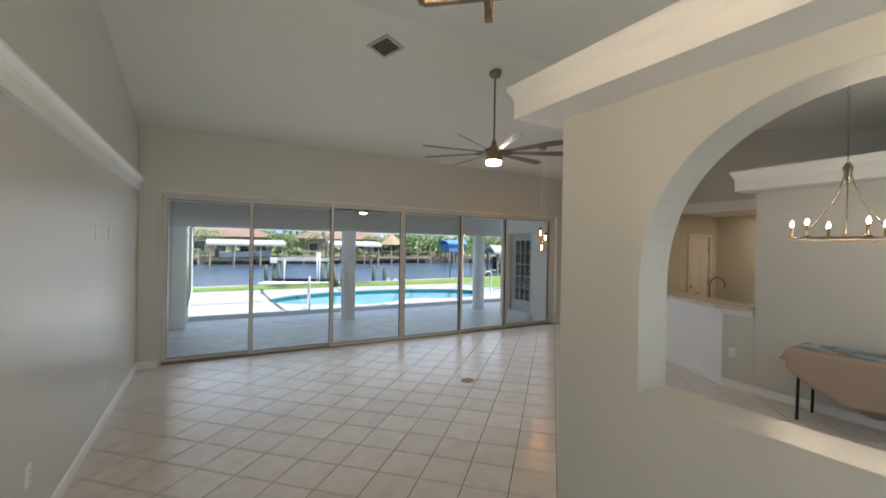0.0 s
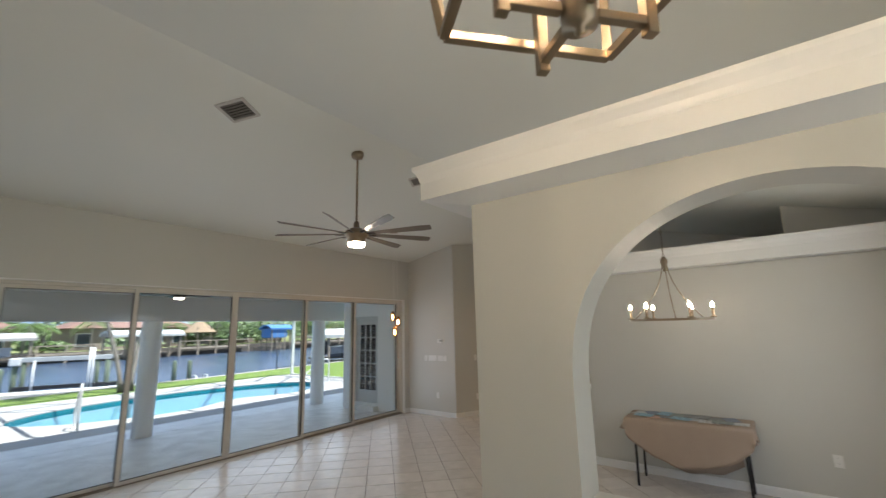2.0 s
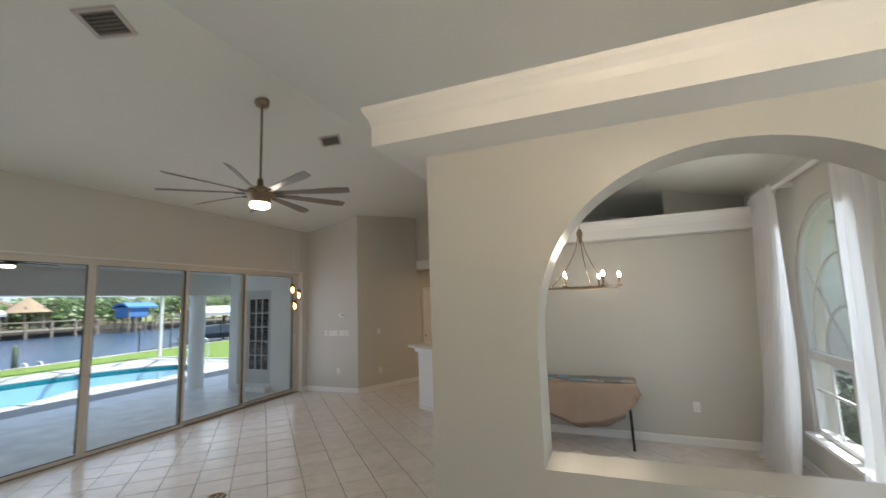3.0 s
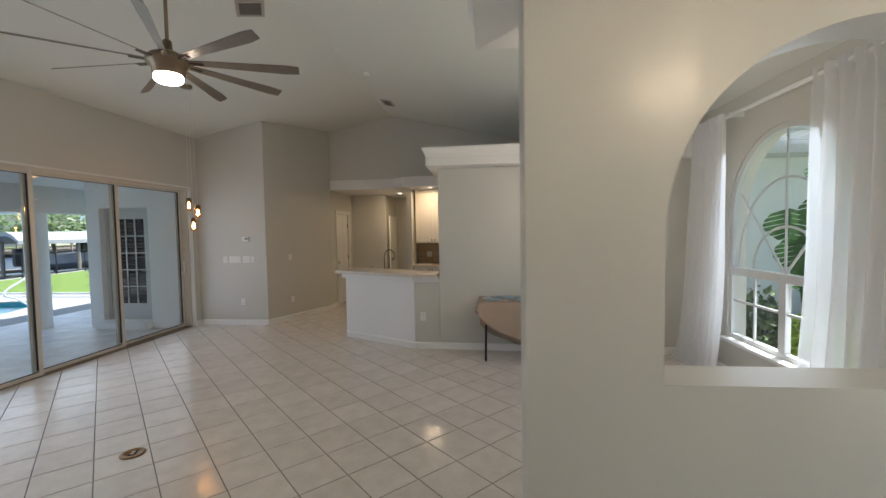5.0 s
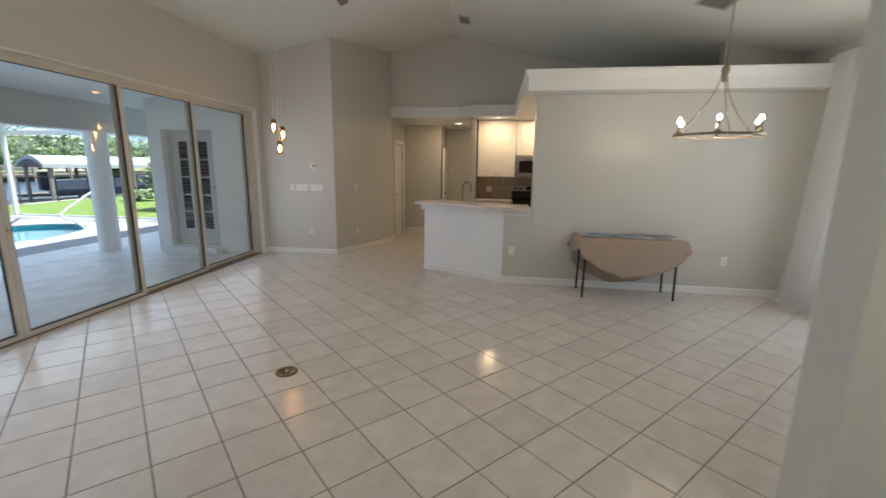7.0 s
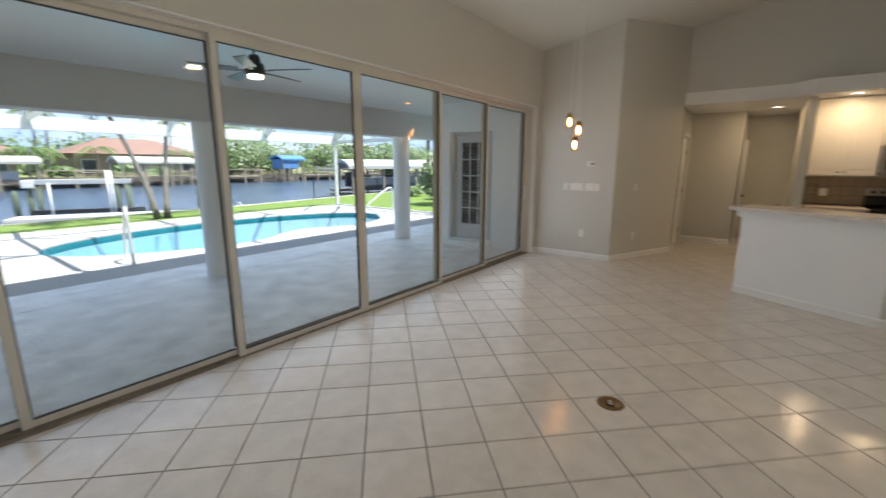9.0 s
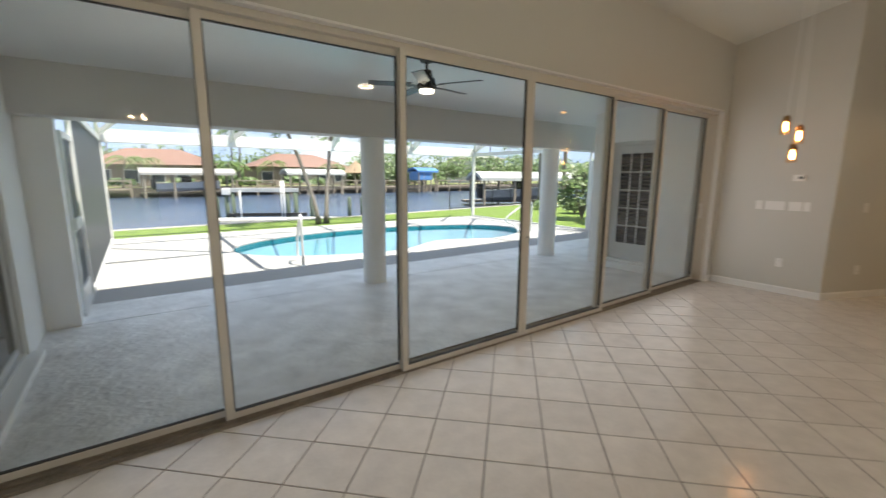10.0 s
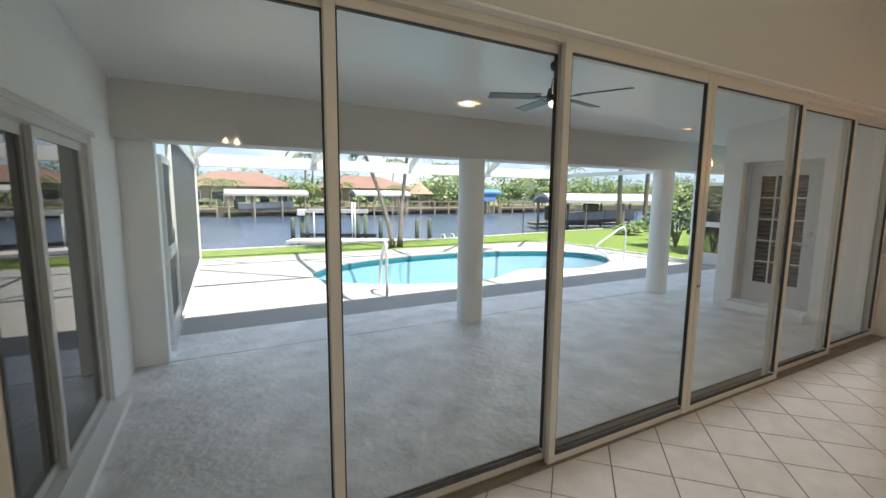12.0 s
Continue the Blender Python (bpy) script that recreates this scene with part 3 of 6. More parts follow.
def foyer_lantern():
    x, y, z0 = 0.556, 0.975, 2.31
    top = ceil_z(y)
    t = thing("foyer_lantern", (x, y, z0), "open brushed nickel cage lantern with lit bulbs hanging in the foyer", "pendant lantern", turn=49)
    h, b, w, zb = 0.56, 0.172, 0.235, 0.07
    cs = [(-1, -1), (1, -1), (1, 1), (-1, 1)]
    for i in range(4):
        (ax, ay), (bx, by) = cs[i], cs[(i + 1) % 4]
        part("bottom_rail", bar(BM(), (ax * b, ay * b, zb), (bx * b, by * b, zb), 0.018, 0.018, 0.002), M_NICKEL, t)
        part("top_rail", bar(BM(), (ax * w, ay * w, h), (bx * w, by * w, h), 0.018, 0.018, 0.002), M_NICKEL, t)
        part("corner_post", bar(BM(), (ax * b, ay * b, zb), (ax * w, ay * w, h), 0.018, 0.018, 0.002), M_NICKEL, t)
        part("roof_bar", bar(BM(), (ax * w, ay * w, h), (0, 0, h + 0.2), 0.016, 0.016, 0.002), M_NICKEL, t)
    part("hub", lathe(BM(), [(0, -0.034), (0.008, -0.034), (0.008, -0.024), (0.027, -0.022), (0.028, 0.026), (0.024, 0.03), (0.012, 0.031), (0.01, h + 0.2), (0, h + 0.2)], 20), M_NICKEL, t, smooth=True)
    for i in range(4):
        ax, ay = [(1, 0), (0, 1), (-1, 0), (0, -1)][i]
        arm = part("arm", bar(BM(), (ax * 0.03, ay * 0.03, 0.004), (ax * 0.125, ay * 0.125, 0.004), 0.016, 0.016, 0.002), M_NICKEL, t)
        part("candle", bar(BM(), (ax * 0.125, ay * 0.125, -0.018), (ax * 0.125, ay * 0.125, 0.2), 0.02, 0.02, 0.002), M_NICKEL, arm)
        part("bulb", lathe(BM(), [(0.01, 0.2), (0.02, 0.22), (0.023, 0.245), (0.012, 0.285), (0, 0.3)], 12, (ax * 0.13, ay * 0.13, 0)), M_LBULB, arm, "lit candle bulb", True)
    part("stem", lathe(BM(), [(0.009, h + 0.19), (0.009, top - z0)], 10), M_NICKEL, t, smooth=True)
    part("canopy", lathe(BM(), [(0, 0.02), (0.07, 0.02), (0.07, -0.02), (0.02, -0.03), (0, -0.03)], 20, (0, 0, top - z0)), M_NICKEL, t, smooth=True)


foyer_lantern()


def jar_pendant():
    x, y = 5.6, 6.12
    top = ceil_z(y)
    t = thing("jar_pendant_light", (x, y, top), "cluster of three lit glass jar pendants on thin cords", "pendant light")
    part("canopy", lathe(BM(), [(0, 0.02), (0.07, 0.02), (0.07, -0.02), (0.065, -0.025), (0, -0.025)], 24), M_NICKEL, t, smooth=True)
    m_jar = glass("amber jar glass", (1.0, 0.86, 0.68))
    for dx, dy, z in ((0.034, 0.065, 2.05), (0.062, -0.042, 1.955), (-0.015, -0.03, 1.775)):
        d = z - top
        s = part("cord", tube(BM(), [(dx * 0.6, dy * 0.6, -0.02), (dx, dy, d + 0.1)], 0.0025, 6), M_WHITEPL, t)
        part("cap", lathe(BM(), [(0, 0.11), (0.02, 0.11), (0.03, 0.09), (0.034, 0.085), (0.034, 0.05), (0, 0.05)], 16, (dx, dy, d)), M_BRASS, s, "copper jar cap", True)
        j = part("jar", lathe(BM(), [(0.032, 0.055), (0.042, 0.035), (0.042, -0.06), (0.034, -0.07), (0, -0.072)], 18, (dx, dy, d)), m_jar, s, "clear glass jar", True)
        j.visible_shadow = False
        part("bulb", lathe(BM(), [(0.008, 0.05), (0.015, 0.02), (0.018, -0.01), (0.012, -0.032), (0, -0.042)], 12, (dx, dy, d)), M_JAR, s, "lit filament bulb", True)


jar_pendant()


# ---- dining room ----
def dining_table():
    t = thing("console_table", (5.7, 1.63, 0), "small table with black metal legs under a tan cloth", "table")
    part("tabletop", box(BM(), -0.24, -0.6, 0.715, 0.24, 0.6, 0.74, 0.006), mat("brown table board", (0.2, 0.13, 0.08), 0.5), t)
    for lx in (-0.19, 0.19):
        for ly in (-0.53, 0.53):
            part("leg", tube(BM(), [(lx, ly, 0.715), (lx * 1.02, ly * 1.02, 0.0)], 0.014, 10), M_BLACK, t, smooth=True)
    return t


dining_table()


def tablecloth():
    """A round tan cloth: lies on the top, hangs as an arc along front and back, in folds at the corners."""
    m = mat("tan table cloth", (0.4, 0.31, 0.24), 0.85, var=0.06, scale=6, fine=300, bump=0.25, dist=0.002)
    bm = BM()
    n, k = 128, 26
    hx, hy, z = 0.252, 0.612, 0.746
    rows = []
    for j in range(k + 1):
        s = j / k
        row = []
        for i in range(n):
            a = 2 * math.pi * i / n
            px, py = 0.83 * s * math.cos(a) + 0.1 * s, 0.83 * s * math.sin(a)
            q = Vector((min(max(px, -hx), hx), min(max(py, -hy), hy)))
            d = Vector((px, py)) - q
            over = d.length
            out = d.normalized() if over > 1e-6 else Vector((0, 0))
            corner = abs(out.x * out.y) * 2
            drop = max(0.0, over - 0.014)
            wave = noise.noise(Vector((math.cos(a) * 4, math.sin(a) * 4, 2.0)))
            side = min(over, 0.014) + min(drop, 0.35) * (0.05 + 0.05 * wave + corner * (0.3 + 0.34 * math.sin(30 * a + 3 * wave)))
            if out.x > 0.5:
                side = min(side, 0.008)
            row.append(bm.verts.new((q.x + out.x * side, q.y + out.y * side, max(0.03, z - drop * (0.985 - 0.1 * corner) * (1 + 0.06 * wave)))))
        rows.append(row)
    for a, b in zip(rows[1:], rows[2:]):
        for i in range(n):
            bm.faces.new((a[i], a[(i + 1) % n], b[(i + 1) % n], b[i]))
    bm.faces.new(rows[1])
    ob = part("tablecloth", bm, m, None, smooth=True)
    ob.matrix_world = pose(5.7, 1.63, 0)
    so = ob.modifiers.new("thick", "SOLIDIFY")
    so.thickness = 0.004
    so.offset = 1
    tagged(ob, "round tan cloth hanging in folds over the small table", "tablecloth")


tablecloth()

random.seed(4)
for i in range(16):
    c = random.choice([(0.05, 0.07, 0.12), (0.3, 0.31, 0.33), (0.07, 0.07, 0.07), (0.34, 0.14, 0.09), (0.1, 0.2, 0.34), (0.42, 0.42, 0.4), (0.08, 0.1, 0.09)])
    m = mat("printed glossy paper", c, 0.3, var=0.7, scale=30, fine=60, bump=0.0, tint=tuple(min(1, v * 2.2 + 0.04) for v in c))
    h = 0.003 + 0.0015 * random.random()
    b = part("brochure", box(BM(), -0.07, -0.1, 0, 0.07, 0.1, h, 0.001), m)
    b.matrix_world = pose(5.7 + (0.11 if i % 2 else -0.08) + random.uniform(-0.04, 0.04), 1.14 + 0.066 * i, 0.7515 + 0.0055 * (i % 3), 0, 0, random.uniform(-24, 24) + 90 * (i % 2))
    tagged(b, "small glossy printed brochure lying on the cloth", "brochure", "brochures on the table")


def dining_window():
    t = thing("window_1", (0, 0, 0), "tall white round-headed window with muntins and a fan of spokes", "window", kind="structure")
    y0, y1 = -0.58, -0.52
    c, r = (WX0 + WX1) / 2, (WX1 - WX0) / 2
    f = BM()
    box(f, WX0, y0, WZ0, WX0 + 0.05, y1, WZS)
    box(f, WX1 - 0.05, y0, WZ0, WX1, y1, WZS)
    box(f, WX0 + 0.05, y0, WZ0, WX1 - 0.05, y1, WZ0 + 0.05)
    n = 32
    polys = []
    for i in range(n):
        a, b = math.pi * i / n, math.pi * (i + 1) / n
        polys.append([(c - k * math.cos(g), y0, WZS + k * math.sin(g)) for g, k in ((a, r), (b, r), (b, r - 0.05), (a, r - 0.05))])
    thicken(f, polys, (0, y1 - y0, 0))
    part("window_frame", f, M_WHITEALU, t)
    part("meeting_rail", box(BM(), WX0 + 0.05, y0, 1.13, WX1 - 0.05, y1 + 0.01, 1.21, 0.004), M_WHITEALU, t)
    part("mullion", box(BM(), c - 0.045, y0 + 0.004, WZ0 + 0.05, c + 0.045, y1 - 0.004, 1.13, 0.004), M_WHITEALU, t)
    for x in (c - 0.42, c + 0.42):
        part("muntin", box(BM(), x - 0.011, y0 + 0.02, WZ0 + 0.05, x + 0.011, y1 - 0.02, 1.13), M_WHITEALU, t)
    part("muntin", box(BM(), WX0 + 0.05, y0 + 0.022, 0.83, WX1 - 0.05, y1 - 0.022, 0.855), M_WHITEALU, t)
    for rr, rise in ((0.46, 0.44), (0.7, 0.89)):
        part("muntin", tube(BM(), [(c - rr * math.cos(math.pi * i / 24), y0 + 0.03, 1.2 + rise * math.sin(math.pi * i / 24)) for i in range(25)], 0.012, 6), M_WHITEALU, t)
    for a in (45, 90, 135):
        g = radians(a)
        part("muntin", tube(BM(), [(c, y0 + 0.03, 1.2), (c - 0.95 * math.cos(g), y0 + 0.03, 1.2 + 1.33 * math.sin(g) ** 1.5)], 0.011, 6), M_WHITEALU, t)
    part("window_sill", box(BM(), WX0 - 0.03, -0.52, WZ0 - 0.03, WX1 + 0.03, -0.42, WZ0 + 0.004, 0.006), M_TRIM, t)
    g = BM()
    pts = [(WX0 + 0.04, WZ0 + 0.04), (WX1 - 0.04, WZ0 + 0.04), (WX1 - 0.04, WZS)] + [(c + (r - 0.04) * math.cos(math.pi * i / 24), WZS + (r - 0.04) * math.sin(math.pi * i / 24)) for i in range(1, 24)] + [(WX0 + 0.04, WZS)]
    thicken(g, [[(px, -0.555, pz) for px, pz in pts]], (0, 0.005, 0))
    p = part("pane", g, M_GLASS, t, "clear glass pane")
    p.visible_shadow = False


dining_window()
M_SHEER = sheer("sheer white voile", (0.96, 0.96, 0.97), 0.24)


def curtain(x0, x1, z1, spread, toward, seed, group):
    """Gathered voile: a ruffled heading on the rod, deep folds, a hem that pools on the tiles."""
    t = thing("sheer_curtain", ((x0 + x1) / 2, -0.36, 0.004), "sheer white curtain panel hanging in folds from a rod", "curtain", group)
    bm = BM()
    nu, nv = 150, 40
    rows = []
    for j in range(nv + 1):
        v = j / nv
        row = []
        for i in range(nu + 1):
            u = i / nu
            w = (x1 - x0) * (1.0 + spread * (1 - v) ** 2)
            xx = (u - 0.5) * w + 0.02 * noise.noise(Vector((u * 6, v * 2, seed)))
            deep = 0.028 + 0.03 * (1 - v)
            yy = deep * math.sin(u * 52 + 1.4 * noise.noise(Vector((u * 3, v * 1.6, seed)))) + 0.02 * noise.noise(Vector((u * 14, v * 2.5, seed + 3)))
            yy += toward * (1 - v) ** 3
            z = v * z1
            if v > 0.955:
                yy += 0.022 * math.sin(u * 150 + seed)
            if j == 0:
                yy += 0.05 + 0.05 * noise.noise(Vector((u * 9, 0, seed)))
                z = 0.004
            row.append(bm.verts.new((xx, yy, z)))
        rows.append(row)
    for a, b in zip(rows, rows[1:]):
        for i in range(nu):
            bm.faces.new((a[i], a[i + 1], b[i + 1], b[i]))
    part("cloth", bm, M_SHEER, t, smooth=True)


curtain(4.98, 5.66, 2.83, 0.22, 0.12, 1, "sheer curtains of the dining window")
curtain(2.7, 3.78, 2.83, 0.1, 0.04, 5, "sheer curtains of the dining window")
rod = thing("curtain_rod", (4.25, -0.37, 2.79), "thick white curtain rod with round ends", "curtain rod")
part("pole", tube(BM(), [(-1.6, 0, 0), (1.48, 0, 0)], 0.021, 12), M_TRIM, rod, smooth=True)
for sx in (-1.6, 1.48):
    part("finial", lathe(BM(), [(0, -0.035), (0.03, -0.025), (0.038, 0), (0.03, 0.025), (0, 0.035)], 14, (sx, 0, 0)), M_TRIM, rod, smooth=True)
for sx in (-1.1, 0.67):
    part("bracket", box(BM(), sx - 0.012, -0.13, -0.02, sx + 0.012, 0.01, 0.03), M_TRIM, rod)


# ---- lanai and pool ----
LZ = -0.03
structure("lanai_floor", prism(BM(), [(-0.6, 7.64), (7.3, 7.64), (7.3, 9.4), (11.3, 9.4), (11.3, 10.42), (-0.6, 10.42)], LZ - 0.12, LZ), M_LFLOOR, "grey painted textured concrete floor of the lanai", "floor")
structure("lanai_floor_outer", prism(BM(), [(-0.6, 10.435), (11.3, 10.435), (11.3, 11.3), (-0.6, 11.3)], LZ - 0.12, LZ), M_LFLOOR, "grey painted textured concrete apron beyond the joint", "floor")
def lanai_z(y):
    return 2.573 + 0.105 * (10.34 - y)


structure("lanai_ceiling", thicken(BM(), [[(-0.9, 7.66, lanai_z(7.66)), (11.6, 7.66, lanai_z(7.66)), (11.6, 10.4, lanai_z(10.4)), (-0.9, 10.4, lanai_z(10.4))]], (0, 0, 0.1)), M_LCEIL, "smooth pale sloping lanai ceiling", "ceiling")
# White stucco darkened: the shade on the beam's house side is in its colour.
M_BEAM = mat("shade-toned beam stucco", (0.66, 0.655, 0.64), 0.85, var=0.04, scale=1.5, fine=70, bump=0.5, dist=0.006)
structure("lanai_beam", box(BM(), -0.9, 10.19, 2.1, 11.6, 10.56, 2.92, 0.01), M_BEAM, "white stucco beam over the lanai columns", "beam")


def roof():
    bm = BM()
    x0, x1, y0, y1, z0, z1 = -1.6, 12.6, -1.4, 10.98, 2.86, 4.75
    e = [bm.verts.new(p) for p in ((x0, y0, 3.4), (x1, y0, 3.4), (x1, y1, z0), (x0, y1, z0))]
    t = [bm.verts.new(p) for p in ((x0, 4.0, z1), (x1, 4.0, z1))]
    for f in ((e[0], e[1], t[1], t[0]), (e[2], e[3], t[0], t[1])):
        bm.faces.new(f)
    out = bmesh.ops.extrude_face_region(bm, geom=list(bm.faces))
    bmesh.ops.translate(bm, vec=(0, 0, 0.1), verts=[g for g in out["geom"] if isinstance(g, bmesh.types.BMVert)])
    return structure("roof", bm, mat("grey tile roof", (0.35, 0.33, 0.31), 0.8, var=0.15, scale=5), "gabled roof over the house", "roof")


roof()
# Unseen pale slab, added as a reflector for the foyer.
structure("porch_floor", box(BM(), -2.0, -7.0, -0.25, 2.6, -2.36, -0.02), M_DECK, "unseen pale slab added to bounce sunlight into the foyer", "floor")
structure("wall_lanai_west", panel("x", -0.47, -0.31, 7.66, 10.38, LZ, 2.9, holes=[(7.74, 9.56, LZ + 0.05, 2.02)]), M_STUCCO, "white stucco lanai wall with dark sliding doors", "wall")
structure("wall_lanai_pier", box(BM(), -0.6, 10.39, LZ, -0.19, 10.56, 2.15, 0.01), M_STUCCO, "white stucco pier", "pier")
structure("wall_lanai_east", panel("x", 7.24, 0.26, 7.66, 9.42, LZ, 2.9, holes=[(8.2, 9.16, LZ + 0.13, 2.16)]), M_STUCCO, "white stucco lanai wall with a glazed door", "wall")
structure("wall_lanai_back", panel("y", 9.42, -0.2, 7.502, 11.5, LZ, 2.75), M_STUCCO, "white stucco wall", "wall")

col = None
for cx in (3.24, 7.16):
    if col is None:
        col = thing("column", (cx, 10.37, LZ), "round white stucco lanai column", "column", "lanai columns")
        part("shaft", lathe(BM(), [(0.175, 0), (0.17, 0.03), (0.17, 2.14)], 36), M_STUCCO, col, smooth=True)
    else:
        copy_thing(col, pose(cx, 10.37, LZ))


def lanai_fan():
    x, y, z = 2.95, 8.51, 2.46
    t = thing("lanai_ceiling_fan", (x, y, lanai_z(y)), "black ceiling fan with five blades and a small lamp", "ceiling fan")
    d = z - lanai_z(y)
    part("canopy", lathe(BM(), [(0, 0.01), (0.07, 0.01), (0.075, -0.02), (0.065, -0.055), (0.02, -0.065), (0, -0.065)], 20), M_BLACK, t, smooth=True)
    part("rod", lathe(BM(), [(0.012, -0.04), (0.012, d + 0.1)], 10), M_BLACK, t, smooth=True)
    part("motor", lathe(BM(), [(0, 0.17), (0.05, 0.17), (0.06, 0.13), (0.06, 0.1), (0.085, 0.09), (0.095, 0.04), (0.1, 0.035), (0.1, 0.0), (0.07, -0.02), (0, -0.02)], 24, (0, 0, d)), M_BLACK, t, smooth=True)
    part("lamp", lathe(BM(), [(0.075, -0.02), (0.07, -0.05), (0, -0.06)], 20, (0, 0, d)), M_LED, t, "lit lamp", True)
    m = mat("grey fan blade", (0.1, 0.105, 0.11), 0.4, var=0.08)
    for k in range(5):
        bm = BM()
        box(bm, 0.16, -0.05, d + 0.02, 0.6, 0.06, d + 0.028, 0.003)
        box(bm, 0.08, -0.02, d + 0.014, 0.2, 0.02, d + 0.02)
        bmesh.ops.rotate(bm, cent=(0, 0, d), matrix=Matrix.Rotation(radians(10), 3, "X"), verts=bm.verts)
        bmesh.ops.rotate(bm, cent=(0, 0, 0), matrix=Matrix.Rotation(radians(72 * k + 12), 3, "Z"), verts=bm.verts)
        part("blade", bm, m, t)


lanai_fan()


def pool_point(a, grow=0.0):
    """Outline of the kidney-shaped pool."""
    c, s = math.cos(a), math.sin(a)
    x, y = 6.0 + (4.05 + grow) * c, 14.4 + (2.02 + grow) * s
    if s < 0:
        y += 0.85 * math.exp(-((x - 6.5) / 1.1) ** 2) * (-s)
    return x, y


N = 72
OUT = [pool_point(2 * math.pi * i / N, 0.0) for i in range(N)]


def pool_deck():
    bm = BM()
    outer = []
    x0, x1, y0, y1 = -0.2, 11.3, 11.302, 17.9
    c = Vector((6.0, 14.6))
    for i in range(N):
        d = Vector(OUT[i]) - c
        k = min([((x1 if d.x > 0 else x0) - c.x) / d.x if abs(d.x) > 1e-6 else 1e9, ((y1 if d.y > 0 else y0) - c.y) / d.y if abs(d.y) > 1e-6 else 1e9])
        outer.append(tuple(c + d * k))
    vi = [bm.verts.new((*p, LZ)) for p in OUT]
    vo = [bm.verts.new((*p, LZ)) for p in outer]
    vb = [bm.verts.new((*p, LZ - 0.14)) for p in OUT]
    for i in range(N):
        j = (i + 1) % N
        bm.faces.new((vi[i], vo[i], vo[j], vi[j]))
        bm.faces.new((vi[j], vb[j], vb[i], vi[i]))
        p, q = outer[i], outer[j]
        if abs(p[0] - q[0]) > 1e-4 and abs(p[1] - q[1]) > 1e-4:
            cx, cy = (x1 if p[0] + q[0] > x0 + x1 else x0), (y1 if p[1] + q[1] > y0 + y1 else y0)
            bm.faces.new((vo[i], bm.verts.new((cx, cy, LZ)), vo[j]))
    return structure("pool_deck", bm, M_DECK, "sunlit white pool deck", "deck")


pool_deck()
b = BM()
b.faces.new([b.verts.new((x, y, LZ - 0.1)) for x, y in OUT])
M_POOL = glass("pool water", (0.78, 0.95, 1.0), 0.02, 0.1)
tagged(part("pool_water", b, M_POOL), "clear turquoise pool water with faint ripples", "pool", kind="structure")


def pool_basin():
    bm = BM()
    top = [bm.verts.new((x, y, LZ - 0.14)) for x, y in OUT]
    low = [bm.verts.new((6.0 + (x - 6.0) * 0.93, 14.4 + (y - 14.4) * 0.9, -1.15)) for x, y in OUT]
    for i in range(N):
        j = (i + 1) % N
        bm.faces.new((top[i], top[j], low[j], low[i]))
    bm.faces.new(low)
    t = structure("pool_basin", bm, mat("pale blue pool plaster", (0.27, 0.47, 0.54), 0.7, var=0.06, scale=2), "pale blue plastered pool basin", "pool")
    m = mat("teal waterline tile", (0.02, 0.16, 0.2), 0.2, var=0.3, scale=12, fine=40)
    band = BM()
    a = [band.verts.new((6.0 + (x - 6.0) * 0.998, 14.4 + (y - 14.4) * 0.997, LZ - 0.03)) for x, y in OUT]
    c = [band.verts.new((6.0 + (x - 6.0) * 0.998, 14.4 + (y - 14.4) * 0.997, LZ - 0.17)) for x, y in OUT]
    for i in range(N):
        j = (i + 1) % N
        band.faces.new((a[i], a[j], c[j], c[i]))
    part("waterline_band", band, m, t, "dark teal waterline tiles")
    for x in (3.7, 4.5):
        part("floor_line", box(BM(), x - 0.12, 13.1, -1.146, x + 0.12, 15.6, -1.13), m, t, "dark teal floor line")
    for r in (0.9, 1.5):
        part("step", tube(BM(), [(2.3 + r * math.cos(g), 14.4 + r * math.sin(g), -0.55 - 0.2 * r) for g in [-1.2 + 0.24 * k for k in range(11)]], 0.05, 6), m, t, "dark teal step edge")


pool_basin()
# ---- wall and ceiling fittings ----
M_VENT = mat("grey vent metal", (0.5, 0.47, 0.43), 0.45, 0.2, var=0.08)
M_SLAT = mat("shaded vent slat", (0.2, 0.185, 0.165), 0.5, 0.2, var=0.08)
M_DARK = mat("dark opening", (0.02, 0.018, 0.016), 0.8, var=0.1)


def vent(x, y, w, d, label, group="ceiling vents", turn=0.0):
    tilt = -math.degrees(math.atan(SLOPE)) if y > RIDGE_Y else math.degrees(math.atan(SLOPE_S))
    t = thing("ceiling_vent", (0, 0, 0), label, "air vent", group)
    t.matrix_world = pose(x, y, ceil_z(y), tilt, 0, 0) @ pose(0, 0, 0, 0, 0, turn)
    part("backing", box(BM(), -w / 2 + 0.01, -d / 2 + 0.01, -0.002, w / 2 - 0.01, d / 2 - 0.01, 0.004), M_DARK, t)
    f = BM()
    for q in ((-w / 2, -d / 2, w / 2, -d / 2 + 0.03), (-w / 2, d / 2 - 0.03, w / 2, d / 2), (-w / 2, -d / 2 + 0.03, -w / 2 + 0.03, d / 2 - 0.03), (w / 2 - 0.03, -d / 2 + 0.03, w / 2, d / 2 - 0.03)):
        box(f, q[0], q[1], -0.014, q[2], q[3], 0.002)
    part("frame", f, M_VENT, t)
    n = int((w - 0.06) / 0.034)
    for i in range(n):
        s = BM()
        x0 = -w / 2 + 0.03 + (i + 0.5) * (w - 0.06) / n
        box(s, -0.008, -d / 2 + 0.03, -0.001, 0.008, d / 2 - 0.03, 0.001)
        bmesh.ops.rotate(s, cent=(0, 0, 0), matrix=Matrix.Rotation(radians(38), 3, "Y"), verts=s.verts)
        bmesh.ops.translate(s, vec=(x0, 0, -0.008), verts=s.verts)
        part("slat", s, M_SLAT, t)


